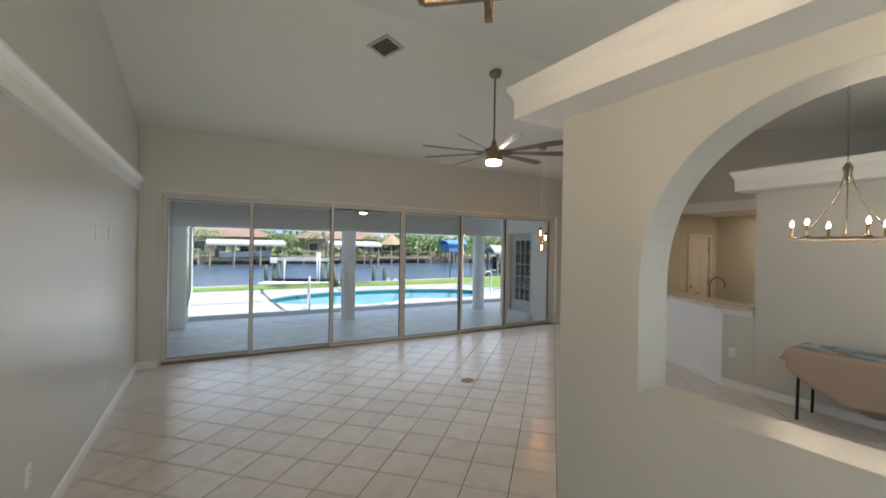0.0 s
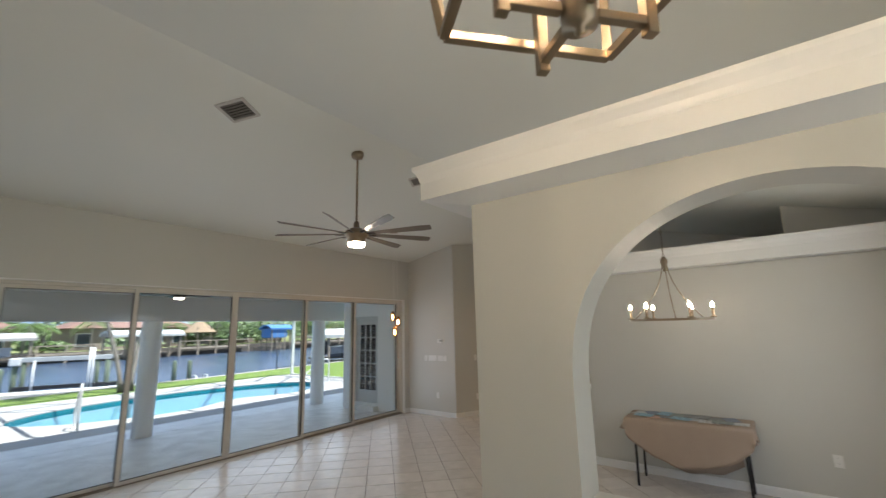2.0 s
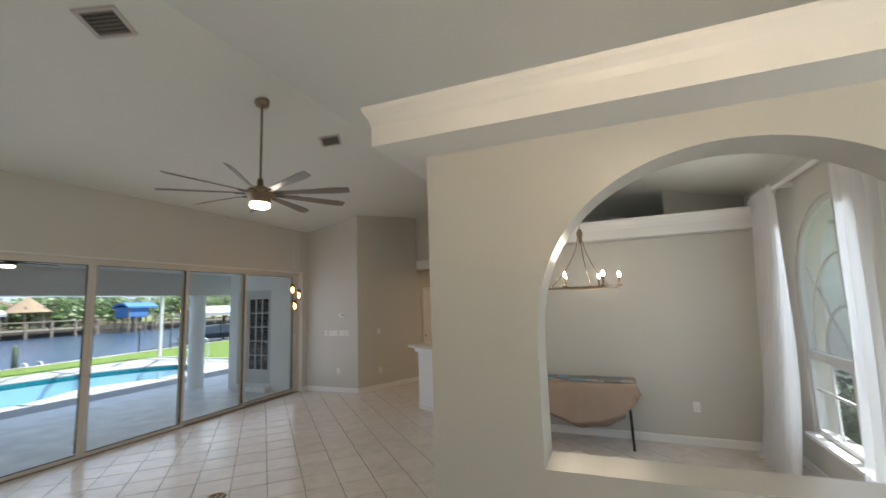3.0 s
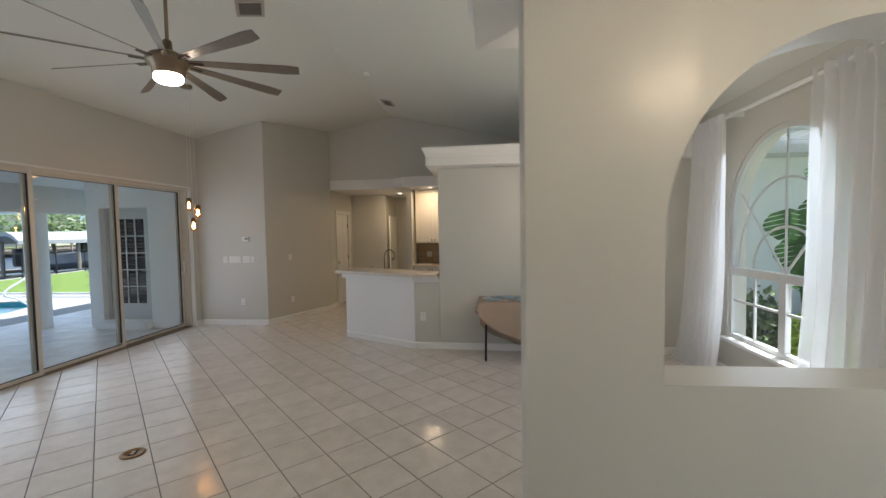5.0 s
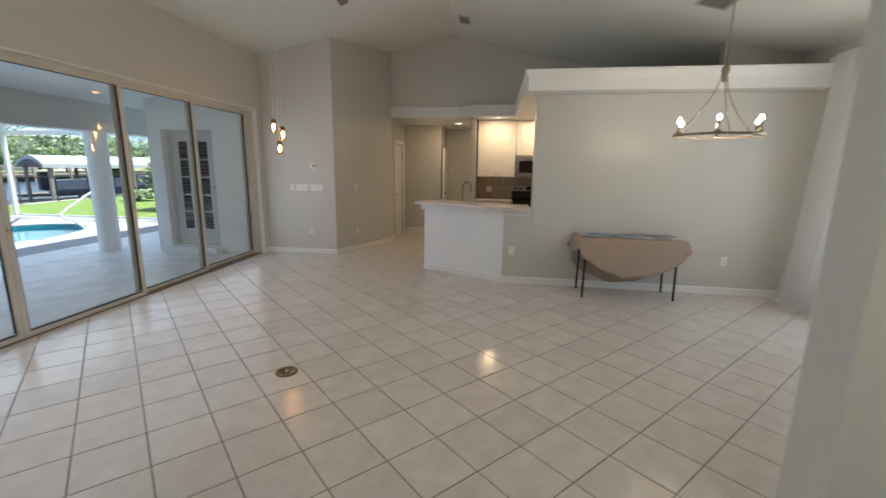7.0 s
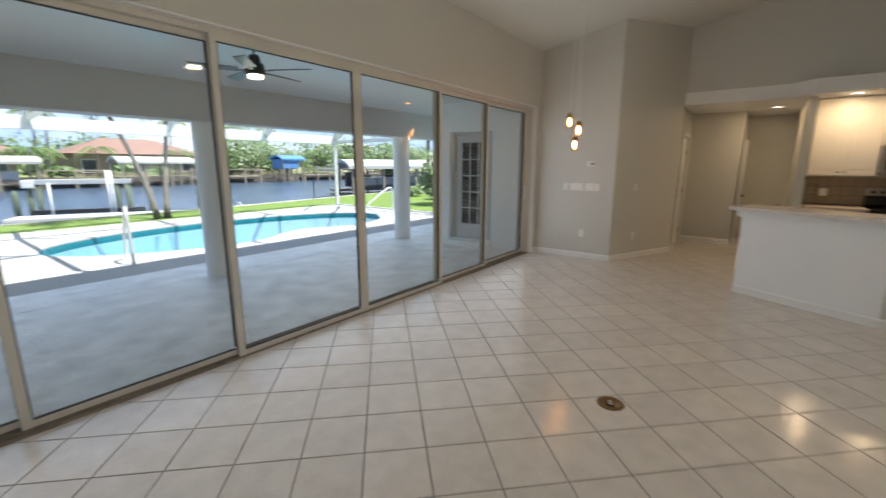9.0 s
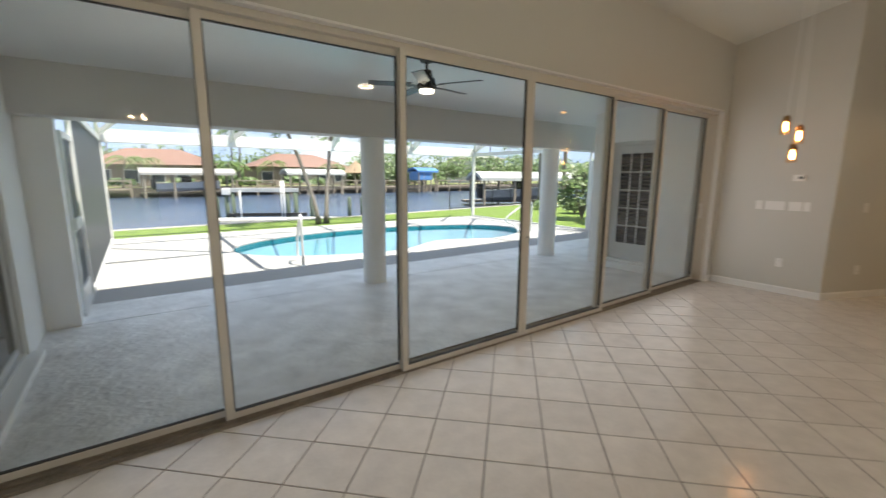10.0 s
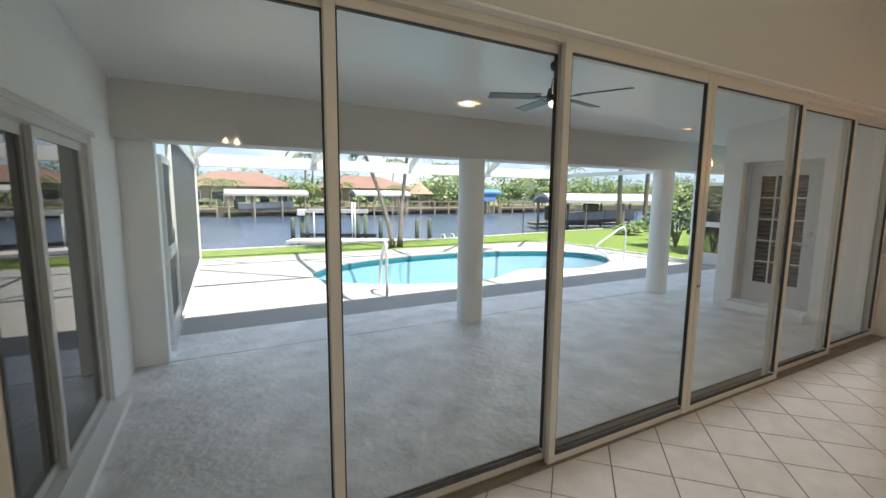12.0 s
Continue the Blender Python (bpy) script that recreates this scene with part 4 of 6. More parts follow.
vent(1.79, 4.57, 0.29, 0.29, "square grey slatted air vent in the sloping ceiling", turn=28)
vent(4.44, 4.52, 0.27, 0.27, "square grey slatted air vent beside the fan", turn=28)
vent(7.88, 3.9, 0.34, 0.2, "small dark slatted air vent near the ridge")
vent(5.5, 1.03, 0.3, 0.34, "grey slatted air vent above the dining table")
sd = thing("smoke_detector", (6.4, 3.85, ceil_z(3.85)), "round white smoke detector on the ceiling", "smoke detector")
part("body", lathe(BM(), [(0, 0.01), (0.06, 0.01), (0.065, -0.015), (0.05, -0.035), (0, -0.037)], 24), M_WHITEPL, sd, smooth=True)


def wall_box(name, place, normal, w, h, label, category, kind="outlet", group=""):
    """A plate on a wall: its back at place, its face along normal (degrees from +x)."""
    t = thing(name, place, label, category, group, turn=normal)
    part("plate", box(BM(), -0.002, -w / 2, -h / 2, 0.007, w / 2, h / 2, 0.002), M_WHITEPL, t)
    if kind == "outlet":
        for dz in (-0.022, 0.022):
            s = part("socket", box(BM(), 0.006, -0.016, dz - 0.013, 0.0095, 0.016, dz + 0.013, 0.002), M_WHITEPL, t)
            for dy in (-0.006, 0.006):
                part("slot", box(BM(), 0.009, dy - 0.0012, dz - 0.004, 0.0102, dy + 0.0012, dz + 0.006), M_DARK, s)
    if kind == "switch":
        n = max(1, round(w / 0.05))
        for i in range(n):
            c = (i + 0.5) * w / n - w / 2
            part("toggle", box(BM(), 0.006, c - 0.016, -0.033, 0.0105, c + 0.016, 0.033, 0.003), M_WHITEPL, t)
    if kind == "thermostat":
        part("case", box(BM(), 0.006, -w / 2 + 0.005, -h / 2 + 0.005, 0.026, w / 2 - 0.005, h / 2 - 0.005, 0.004), M_WHITEPL, t)
        part("display", box(BM(), 0.0255, -0.005, -0.012, 0.0275, w / 2 - 0.016, 0.018), mat("grey display", (0.2, 0.22, 0.2), 0.2), t, "small grey display")
    return t


wall_box("wall_outlet", (7.42, 6.55, 0.42), 180, 0.075, 0.118, "white double outlet low on the wall", "outlet")
wall_box("thermostat", (7.42, 6.46, 1.56), 180, 0.135, 0.085, "white thermostat with a small grey display", "thermostat", "thermostat")
for y, w, k in ((6.86, 0.08, "switch"), (6.68, 0.22, "switch"), (6.46, 0.14, "switch"), (6.34, 0.07, "plate")):
    wall_box("light_switch", (7.42, y, 1.19), 180, w, 0.118, "white switch plate under the thermostat", "light switch", k, "switches under the thermostat")
_ang = math.degrees(math.atan2(-1.5, -0.65))
wall_box("light_switch", (7.42 + 1.5 * 0.32, 6.08 - 0.65 * 0.32, 1.19), _ang, 0.075, 0.118, "single white switch on the angled wall", "light switch", "switch")
wall_box("wall_outlet", (7.42 + 1.5 * 0.34, 6.08 - 0.65 * 0.34, 0.38), _ang, 0.075, 0.118, "white outlet low on the angled wall", "outlet")
wall_box("wall_outlet", (6.03, 3.04, 0.455), 180, 0.075, 0.118, "white outlet on the bar wall", "outlet")
wall_box("wall_outlet", (5.921, 0.36, 0.435), 177, 0.075, 0.118, "white outlet on the dining wall", "outlet")
for y in (5.0, 5.55):
    wall_box("cable_plate", (west(y), y, 1.84), 0, 0.075, 0.118, "white cable plate high on the wall", "wall plate", "plate", "cable plates on the wall")
for y, z in ((5.4, 0.37), (3.47, 0.43)):
    wall_box("wall_outlet", (west(y), y, z), 0, 0.075, 0.118, "white outlet low on the long wall", "outlet")

fs = thing("floor_socket", (3.13, 4.85, 0.0), "round brass floor socket with an open lid, set in the tiles", "floor socket", turn=20)
part("ring", lathe(BM(), [(0.0, 0.001), (0.085, 0.001), (0.085, 0.006), (0.078, 0.01), (0.055, 0.01), (0.05, 0.004), (0, 0.004)], 32), M_BRASS, fs, smooth=True)
part("socket", box(BM(), -0.03, -0.022, 0.003, 0.03, 0.022, 0.009, 0.003), M_DARK, fs, "dark socket insert")
for dx in (-0.015, 0.015):
    part("face", box(BM(), dx - 0.011, -0.013, 0.008, dx + 0.011, 0.013, 0.0105, 0.002), mat("ivory plastic", (0.6, 0.52, 0.4), 0.4), fs, "ivory socket face")

# ---- hallway and kitchen ----


def door_leaf(name, place, turn, w, h, label):
    t = thing(name, place, label, "door", kind="structure", turn=turn)
    f = BM()
    for q in ((-0.075, 0, 0.0, h + 0.075), (w, w + 0.075, 0, h + 0.075)):
        box(f, q[0], -0.02, 0, q[1], 0.012, q[3], 0.004)
    box(f, 0, -0.02, h, w, 0.012, h + 0.075, 0.004)
    part("casing", f, M_TRIM, t)
    leaf = part("leaf", box(BM(), 0.005, 0.03, 0.01, w - 0.005, 0.07, h - 0.005, 0.003), M_TRIM, t)
    for x0, x1 in ((0.1, w / 2 - 0.04), (w / 2 + 0.04, w - 0.1)):
        for z0, z1 in ((0.22, 0.85), (1.02, 1.6), (1.7, h - 0.14)):
            part("raised_panel", box(BM(), x0, 0.022, z0, x1, 0.031, z1, 0.006), M_TRIM, leaf)
    for z in (0.25, 1.05, 1.8):
        part("hinge", box(BM(), w - 0.018, 0.014, z - 0.045, w - 0.002, 0.032, z + 0.045), M_BRASS, leaf, "dark brass hinge")
    part("knob", lathe(BM(), [(0, -0.04), (0.02, -0.03), (0.026, -0.01), (0.01, 0.0), (0.008, 0.03)], 14, (0.06, -0.0, 0.98)), M_BRASS, leaf, "dark brass knob", True)
    return t


door_leaf("door_2", (9.35, 5.458, 0), 0, 0.8, 2.06, "white panelled hallway door, closed, with dark hinges")
dl = thing("door_3", (11.55, 4.55, 0), "white door standing ajar at the hallway recess", "door", kind="structure")
part("leaf", box(BM(), -0.95, -0.02, 0.01, -0.2, 0.02, 2.03, 0.003), M_TRIM, dl)
part("knob", lathe(BM(), [(0, -0.03), (0.025, -0.02), (0.025, 0.02), (0, 0.03)], 12, (-0.88, -0.05, 0.95)), M_BRASS, dl, smooth=True)
M_CAB = mat("white cabinet paint", (0.78, 0.75, 0.7), 0.35, var=0.03, scale=3, bump=0.02)


def cabinet(place, w, h, d, doors, label, knob_low=True):
    t = thing("kitchen_cabinet", place, label, "cabinet", "white kitchen cabinets")
    part("body", box(BM(), 0.02, 0, 0, d, w, h, 0.003), M_CAB, t)
    for i in range(doors):
        a, b = i * w / doors + 0.004, (i + 1) * w / doors - 0.004
        f = BM()
        box(f, 0, a, 0.01, 0.02, a + 0.06, h - 0.01, 0.002)
        box(f, 0, b - 0.06, 0.01, 0.02, b, h - 0.01, 0.002)
        box(f, 0, a + 0.06, 0.01, 0.02, b - 0.06, 0.07, 0.002)
        box(f, 0, a + 0.06, h - 0.07, 0.02, b - 0.06, h - 0.01, 0.002)
        box(f, 0.008, a + 0.055, 0.065, 0.02, b - 0.055, h - 0.065)
        door = part("door", f, M_CAB, t)
        part("raised_panel", box(BM(), 0.003, a + 0.085, 0.095, 0.012, b - 0.085, h - 0.095, 0.006), M_CAB, door)
        ky = b - 0.03 if i % 2 == 0 else a + 0.03
        part("knob", lathe(BM(), [(0, -0.014), (0.012, -0.01), (0.014, 0), (0.012, 0.01), (0, 0.014)], 12, (-0.014, ky, 0.06 if knob_low else h - 0.06)), M_BLACK, door, "dark knob", True)
    return t


cabinet((9.3, 2.89, 1.385), 0.78, 1.157, 0.355, 2, "white raised-panel wall cabinet reaching the ceiling")
cabinet((9.3, 2.1, 1.83), 0.785, 0.712, 0.355, 2, "short white wall cabinet above the microwave")
cabinet((9.06, 2.96, 0.0), 0.72, 0.88, 0.595, 2, "white base cabinet under the worktop", False)
M_STEEL = mat("stainless steel", (0.5, 0.48, 0.46), 0.28, 0.9, var=0.06, scale=4, fine=200, bump=0.03)
M_BGLASS = mat("black appliance glass", (0.012, 0.012, 0.013), 0.08, var=0.1, bump=0)
mw = thing("microwave", (9.26, 2.12, 1.4), "stainless microwave with a dark window under the cabinet", "microwave")
part("body", box(BM(), 0.03, 0, 0, 0.395, 0.76, 0.42, 0.004), M_STEEL, mw)
part("door", box(BM(), 0, 0.17, 0.01, 0.03, 0.755, 0.41, 0.005), M_STEEL, mw)
part("window", box(BM(), -0.004, 0.25, 0.08, 0.001, 0.69, 0.32, 0.002), M_BGLASS, mw, "dark glass window")
part("control_panel", box(BM(), 0, 0.005, 0.01, 0.03, 0.165, 0.41, 0.003), M_BGLASS, mw, "black control panel")
part("handle", tube(BM(), [(-0.03, 0.2, 0.06), (-0.03, 0.2, 0.36)], 0.009, 10), M_STEEL, mw, smooth=True)
rg = thing("kitchen_range", (9.04, 2.14, 0), "black and stainless electric range with a raised control panel", "range")
part("body", box(BM(), 0.03, 0, 0.0, 0.62, 0.78, 0.9, 0.005), M_BGLASS, rg)
part("cooktop", box(BM(), 0, -0.002, 0.902, 0.62, 0.782, 0.92, 0.004), M_BGLASS, rg)
part("backguard", box(BM(), 0.53, 0.0, 0.922, 0.615, 0.78, 1.09, 0.006), M_BGLASS, rg)
cp = part("control_panel", box(BM(), 0.51, 0.01, 1.09, 0.615, 0.77, 1.2, 0.006), M_STEEL, rg, "stainless control strip")
part("display", box(BM(), 0.506, 0.3, 1.105, 0.511, 0.48, 1.185), M_BGLASS, cp, "black display")
for ky in (0.08, 0.18, 0.6, 0.7):
    part("knob", lathe(BM(), [(0, -0.02), (0.024, -0.018), (0.026, 0.018), (0, 0.02)], 14, (0.5, ky, 1.145)), M_BLACK, cp, "black knob", True)
part("oven_handle", tube(BM(), [(-0.02, 0.06, 0.78), (-0.02, 0.72, 0.78)], 0.012, 10), M_STEEL, rg, smooth=True)
M_STONE = mat("cream stone worktop", (0.62, 0.55, 0.46), 0.25, var=0.12, scale=10, fine=140, bump=0.02)
tagged(part("worktop", box(BM(), 9.02, 2.93, 0.882, 9.655, 3.695, 0.92, 0.006), M_STONE), "cream stone worktop with rounded edge", "worktop")
M_SPLASH = mat("beige splash tile", (0.42, 0.33, 0.24), 0.35, var=0.12, scale=12, bump=0.08, piece=0.3)
bs = tagged(part("backsplash", box(BM(), 9.652, 2.1, 0.92, 9.658, 3.69, 1.36), M_GROUT), "beige square tile backsplash behind the worktop", "backsplash", kind="structure")
for i in range(10):
    for j in range(3):
        part("tile", box(BM(), 9.642, 2.105 + i * 0.158, 0.93 + j * 0.146, 9.652, 2.255 + i * 0.158, 1.068 + j * 0.146, 0.003), M_SPLASH, bs)
wall_box("wall_outlet", (9.641, 3.42, 1.12), 180, 0.12, 0.118, "white switch and outlet plate on the backsplash", "outlet", "switch")
fc = thing("kitchen_faucet", (6.95, 3.8, 0.92), "tall arched nickel kitchen faucet behind the bar", "faucet")
part("spout", tube(BM(), [(0, 0, 0), (0, 0, 0.32)] + [(0.0 + 0.1 * (1 - math.cos(math.pi * i / 10)), -0.06 * (1 - math.cos(math.pi * i / 10)), 0.32 + 0.11 * math.sin(math.pi * i / 10)) for i in range(1, 11)] + [(0.2, -0.12, 0.27)], 0.011, 10), M_NICKEL, fc, smooth=True)
part("base", lathe(BM(), [(0, 0), (0.028, 0), (0.026, 0.05), (0.014, 0.06), (0, 0.06)], 16), M_NICKEL, fc, smooth=True)
part("lever", tube(BM(), [(0, 0.02, 0.05), (0, 0.07, 0.1)], 0.007, 8), M_NICKEL, fc, smooth=True)
sp = thing("soap_pump", (7.0, 4.05, 0.92), "slim nickel soap pump beside the faucet", "soap pump")
part("body", lathe(BM(), [(0, 0), (0.02, 0), (0.012, 0.03), (0.009, 0.15), (0, 0.16)], 12), M_NICKEL, sp, smooth=True)
part("spout", tube(BM(), [(0, 0, 0.15), (0.06, -0.03, 0.16)], 0.006, 8), M_NICKEL, sp, smooth=True)
tagged(part("sink_worktop", prism(BM(), [(6.8, 4.29), (7.35, 4.0), (6.85, 3.0), (6.85, 2.3), (6.2, 2.3), (6.2, 3.09)], 0.885, 0.92), M_STONE), "cream stone sink worktop behind the bar", "worktop")
sc = tagged(part("sink_cabinet", prism(BM(), [(6.82, 4.25), (7.31, 3.98), (6.82, 3.0), (6.82, 2.3), (6.22, 2.3), (6.22, 3.1)], 0.0, 0.883), M_CAB), "white base cabinet behind the bar wall", "cabinet")


def can_light(x, y, z, watts, color, group, label, mtl):
    t = thing("recessed_light", (x, y, z), label, "ceiling light", group)
    part("trim", lathe(BM(), [(0.062, 0.0), (0.085, 0.0), (0.085, -0.006), (0.066, -0.008), (0.062, 0.0)], 24), M_WHITEPL, t, smooth=True)
    part("lens", lathe(BM(), [(0, -0.003), (0.062, -0.003), (0.062, 0.0), (0, 0.0)], 24), mtl, t, "glowing lens")
    if watts:
        lamp("can_light", "AREA", watts, color, (x, y, z - 0.012), 0.1, (x, y + 0.001, 0))


for x, y in ((8.92, 3.29), (8.95, 2.51), (10.07, 4.16)):
    can_light(x, y, 2.545, 3.2, (1.0, 0.68, 0.36), "kitchen ceiling lights", "lit recessed light in the kitchen ceiling", M_LED)
can_light(2.85, 9.7, lanai_z(9.7), 0, WARM, "lanai ceiling lights", "warm lit recessed light in the lanai ceiling", M_LEDW)
can_light(6.5, 9.6, lanai_z(9.6), 0, WARM, "lanai ceiling lights", "warm lit recessed light in the lanai ceiling", M_LEDW)

# ---- lanai doors ----
M_TINT = mat("dark tinted door glass", (0.012, 0.016, 0.018), 0.02, var=0.05, bump=0, spec=0.6)


def lanai_slider():
    t = thing("door_4", (0, 0, 0), "white-framed sliding door with dark glass in the lanai wall", "sliding door", kind="structure")
    f = BM()
    x0, x1 = -0.605, -0.49
    box(f, x0, 7.742, LZ + 0.05, x1, 7.78, 2.018)
    box(f, x0, 9.52, LZ + 0.05, x1, 9.558, 2.018)
    box(f, x0, 7.78, 1.97, x1, 9.52, 2.018)
    box(f, x0, 7.78, LZ + 0.05, x1, 9.52, LZ + 0.085)
    part("frame", f, M_WHITEALU, t)
    for a, b, x in ((7.78, 8.68, -0.575), (8.62, 9.52, -0.535)):
        q = BM()
        box(q, x - 0.016, a, 0.06, x + 0.016, a + 0.055, 1.97, 0.003)
        box(q, x - 0.016, b - 0.055, 0.06, x + 0.016, b, 1.97, 0.003)
        box(q, x - 0.015, a + 0.055, 0.06, x + 0.015, b - 0.055, 0.115)
        box(q, x - 0.015, a + 0.055, 1.915, x + 0.015, b - 0.055, 1.97)
        p = part("sliding_panel", q, M_WHITEALU, t)
        part("pane", box(BM(), x - 0.004, a + 0.05, 0.11, x + 0.004, b - 0.05, 1.92), M_TINT, p, "dark glass pane")
    part("sill", box(BM(), -0.62, 7.7, LZ, -0.38, 9.64, LZ + 0.058, 0.008), M_STUCCO, t, "worn white concrete sill")
    part("lintel_trim", box(BM(), -0.5, 7.7, 2.022, -0.455, 9.6, 2.06, 0.006), M_WHITEALU, t)


lanai_slider()


def french_door():
    t = thing("door_5", (7.4, 8.2, LZ + 0.13), "white glazed door with fifteen panes and closed blinds", "door", kind="structure")
    w, h = 0.96, 2.06
    f = BM()
    box(f, -0.05, 0.0, 0, 0.05, 0.06, h)
    box(f, -0.05, w - 0.06, 0, 0.05, w, h)
    box(f, -0.05, 0.06, h - 0.06, 0.05, w - 0.06, h)
    part("frame", f, M_WHITEALU, t)
    q = BM()
    for z0, z1 in ((0.01, 0.3), (h - 0.2, h - 0.065)):
        box(q, -0.03, 0.065, z0, 0.02, w - 0.065, z1, 0.003)
    box(q, -0.03, 0.065, 0.3, 0.02, 0.2, h - 0.2, 0.003)
    box(q, -0.03, w - 0.2, 0.3, 0.02, w - 0.065, h - 0.2, 0.003)
    leaf = part("leaf", q, M_WHITEALU, t)
    part("glazing", box(BM(), -0.012, 0.2, 0.3, -0.006, w - 0.2, h - 0.2), M_BGLASS, leaf, "dark glass")
    for i in range(24):
        z = 0.33 + i * (h - 0.56) / 24
        part("blind_slat", box(BM(), -0.0145, 0.205, z, -0.0125, w - 0.205, z + 0.018), mat("taupe blind", (0.1, 0.085, 0.075), 0.5) if i == 0 else bpy.data.materials["taupe blind"], leaf)
    for i in (1, 2):
        y = 0.2 + i * (w - 0.4) / 3
        part("muntin", box(BM(), -0.03, y - 0.009, 0.3, -0.01, y + 0.009, h - 0.2), M_WHITEALU, leaf)
    for i in (1, 2, 3, 4):
        z = 0.3 + i * (h - 0.5) / 5
        part("muntin", box(BM(), -0.029, 0.2, z - 0.009, -0.011, w - 0.2, z + 0.009), M_WHITEALU, leaf)
    part("handle", tube(BM(), [(-0.035, 0.12, 0.9), (-0.08, 0.12, 0.9), (-0.08, 0.24, 0.9)], 0.01, 8), M_STEEL, leaf, "steel lever handle", True)
    part("deadbolt", lathe(BM(), [(0, -0.03), (0.03, -0.03), (0.03, 0.03), (0, 0.03)], 12, (-0.035, 0.12, 1.06)), M_STEEL, leaf, "steel deadbolt")
    part("step", box(BM(), -0.32, -0.02, -0.128, -0.16, w + 0.02, -0.01, 0.01), M_STUCCO, t, "white concrete step")


french_door()
wall_box("outdoor_outlet", (7.238, 7.92, 0.4), 180, 0.09, 0.13, "grey covered outdoor outlet on the stucco", "outlet", "plate")


# ---- pool cage ----
def pool_cage():
    t = thing("pool_cage", (0, 0, LZ), "white aluminium pool screen enclosure with dark mesh", "pool cage")
    M_MESH = sheer("dark insect screen", (0.26, 0.262, 0.275), 0.14)
    M_CLEAR = sheer("fine insect screen", (0.07, 0.072, 0.075), 0.5)
    zt, yf, xl, xr = 2.42, 17.6, -0.2, 11.25
    post = lambda a, b, w=0.06, h=None: part("post", bar(BM(), a, b, w, h), M_WHITEALU, t)
    beam = lambda a, b, w=0.05, h=None: part("beam", bar(BM(), a, b, w, h), M_WHITEALU, t)
    for x in (xl, xr):
        post((x, yf, 0), (x, yf, zt), 0.09)
    part("eave_beam", box(BM(), xl - 0.05, yf - 0.06, zt - 0.08, xr + 0.05, yf + 0.06, zt + 0.22, 0.01), M_WHITEALU, t)
    for y in (11.75,):
        post((xl, y, 0), (xl, y, zt))
    post((xr, 12.28, 0), (xr, 12.28, zt))
    for x in (xl, xr):
        beam((x, 10.75, zt), (x, yf, zt), 0.06, 0.12)
        beam((x, 10.75, 0.03), (x, yf, 0.03), 0.05)
    zr = 3.7
    for x in (xl, 2.6, 5.5, 8.4, xr):
        beam((x, yf, zt + 0.1), (x, yf - 2.2, zr), 0.07, 0.18)
        beam((x, yf - 2.2, zr), (x, 10.9, zr), 0.07, 0.18)
        beam((x, 10.9, 2.95), (x, 10.9, zr), 0.05)
    beam((xl, yf - 2.2, zr), (xr, yf - 2.2, zr), 0.07, 0.14)
    beam((xl, 12.9, zr), (xr, 12.9, zr), 0.07, 0.14)
    for x, s in ((xl, 1), (2.6, 1), (8.4, -1), (xr, -1)):
        beam((x, yf, zt + 0.12), (x + 1.6 * s, yf - 2.2, zr), 0.07, 0.1)
        beam((x, yf - 2.2, zr), (x + 2.6 * s, 12.9, zr), 0.07, 0.1)
    m = BM()
    box(m, xl - 0.003, 11.8, 0.06, xl + 0.003, 17.55, zt - 0.06)
    part("screen", m, M_MESH, t, "dark insect screen")
    for x, y0, y1 in ((xl, 10.8, 11.7), (xr, 11.38, 12.24)):
        d = BM()
        box(d, x - 0.02, y0, 0.05, x + 0.02, y0 + 0.07, 2.05)
        box(d, x - 0.02, y1 - 0.07, 0.05, x + 0.02, y1, 2.05)
        for z0, z1 in ((0.05, 0.3), (0.95, 1.08), (1.98, 2.05)):
            box(d, x - 0.018, y0 + 0.07, z0, x + 0.018, y1 - 0.07, z1)
        dd = part("screen_door", d, M_WHITEALU, t, "white screen door")
        s = BM()
        box(s, x - 0.002, y0 + 0.07, 0.3, x + 0.002, y1 - 0.07, 0.95)
        box(s, x - 0.002, y0 + 0.07, 1.08, x + 0.002, y1 - 0.07, 1.98)
        part("screen", s, M_MESH if x == xl else M_CLEAR, dd, "dark insect screen")
        part("latch", box(BM(), x - 0.05, y0 + 0.01, 0.98, x + 0.05, y0 + 0.05, 1.1, 0.006), M_WHITEALU, dd)


pool_cage()


def handrail(place, pts, label, turn=0):
    t = thing("pool_handrail", place, label, "pool rail", turn=turn)
    m = bpy.data.materials.get("white steel rail") or mat("white steel rail", (0.75, 0.76, 0.76), 0.25, 0.3, var=0.03)
    fine = []
    for i in range(len(pts) - 1):
        a, b, c, d = (Vector(pts[max(0, min(len(pts) - 1, i + k))]) for k in (-1, 0, 1, 2))
        for s in range(6):
            u = s / 6
            fine.append(0.5 * ((2 * b) + (c - a) * u + (2 * a - 5 * b + 4 * c - d) * u * u + (3 * b - a - 3 * c + d) * u ** 3))
    fine.append(Vector(pts[-1]))
    part("rail", tube(BM(), fine, 0.024, 10), m, t, smooth=True)
    for p in (pts[0], pts[-1]):
        part("escutcheon", lathe(BM(), [(0, 0), (0.05, 0), (0.05, 0.01), (0.03, 0.02), (0, 0.02)], 14, (p[0], p[1], 0)), m, t, smooth=True)


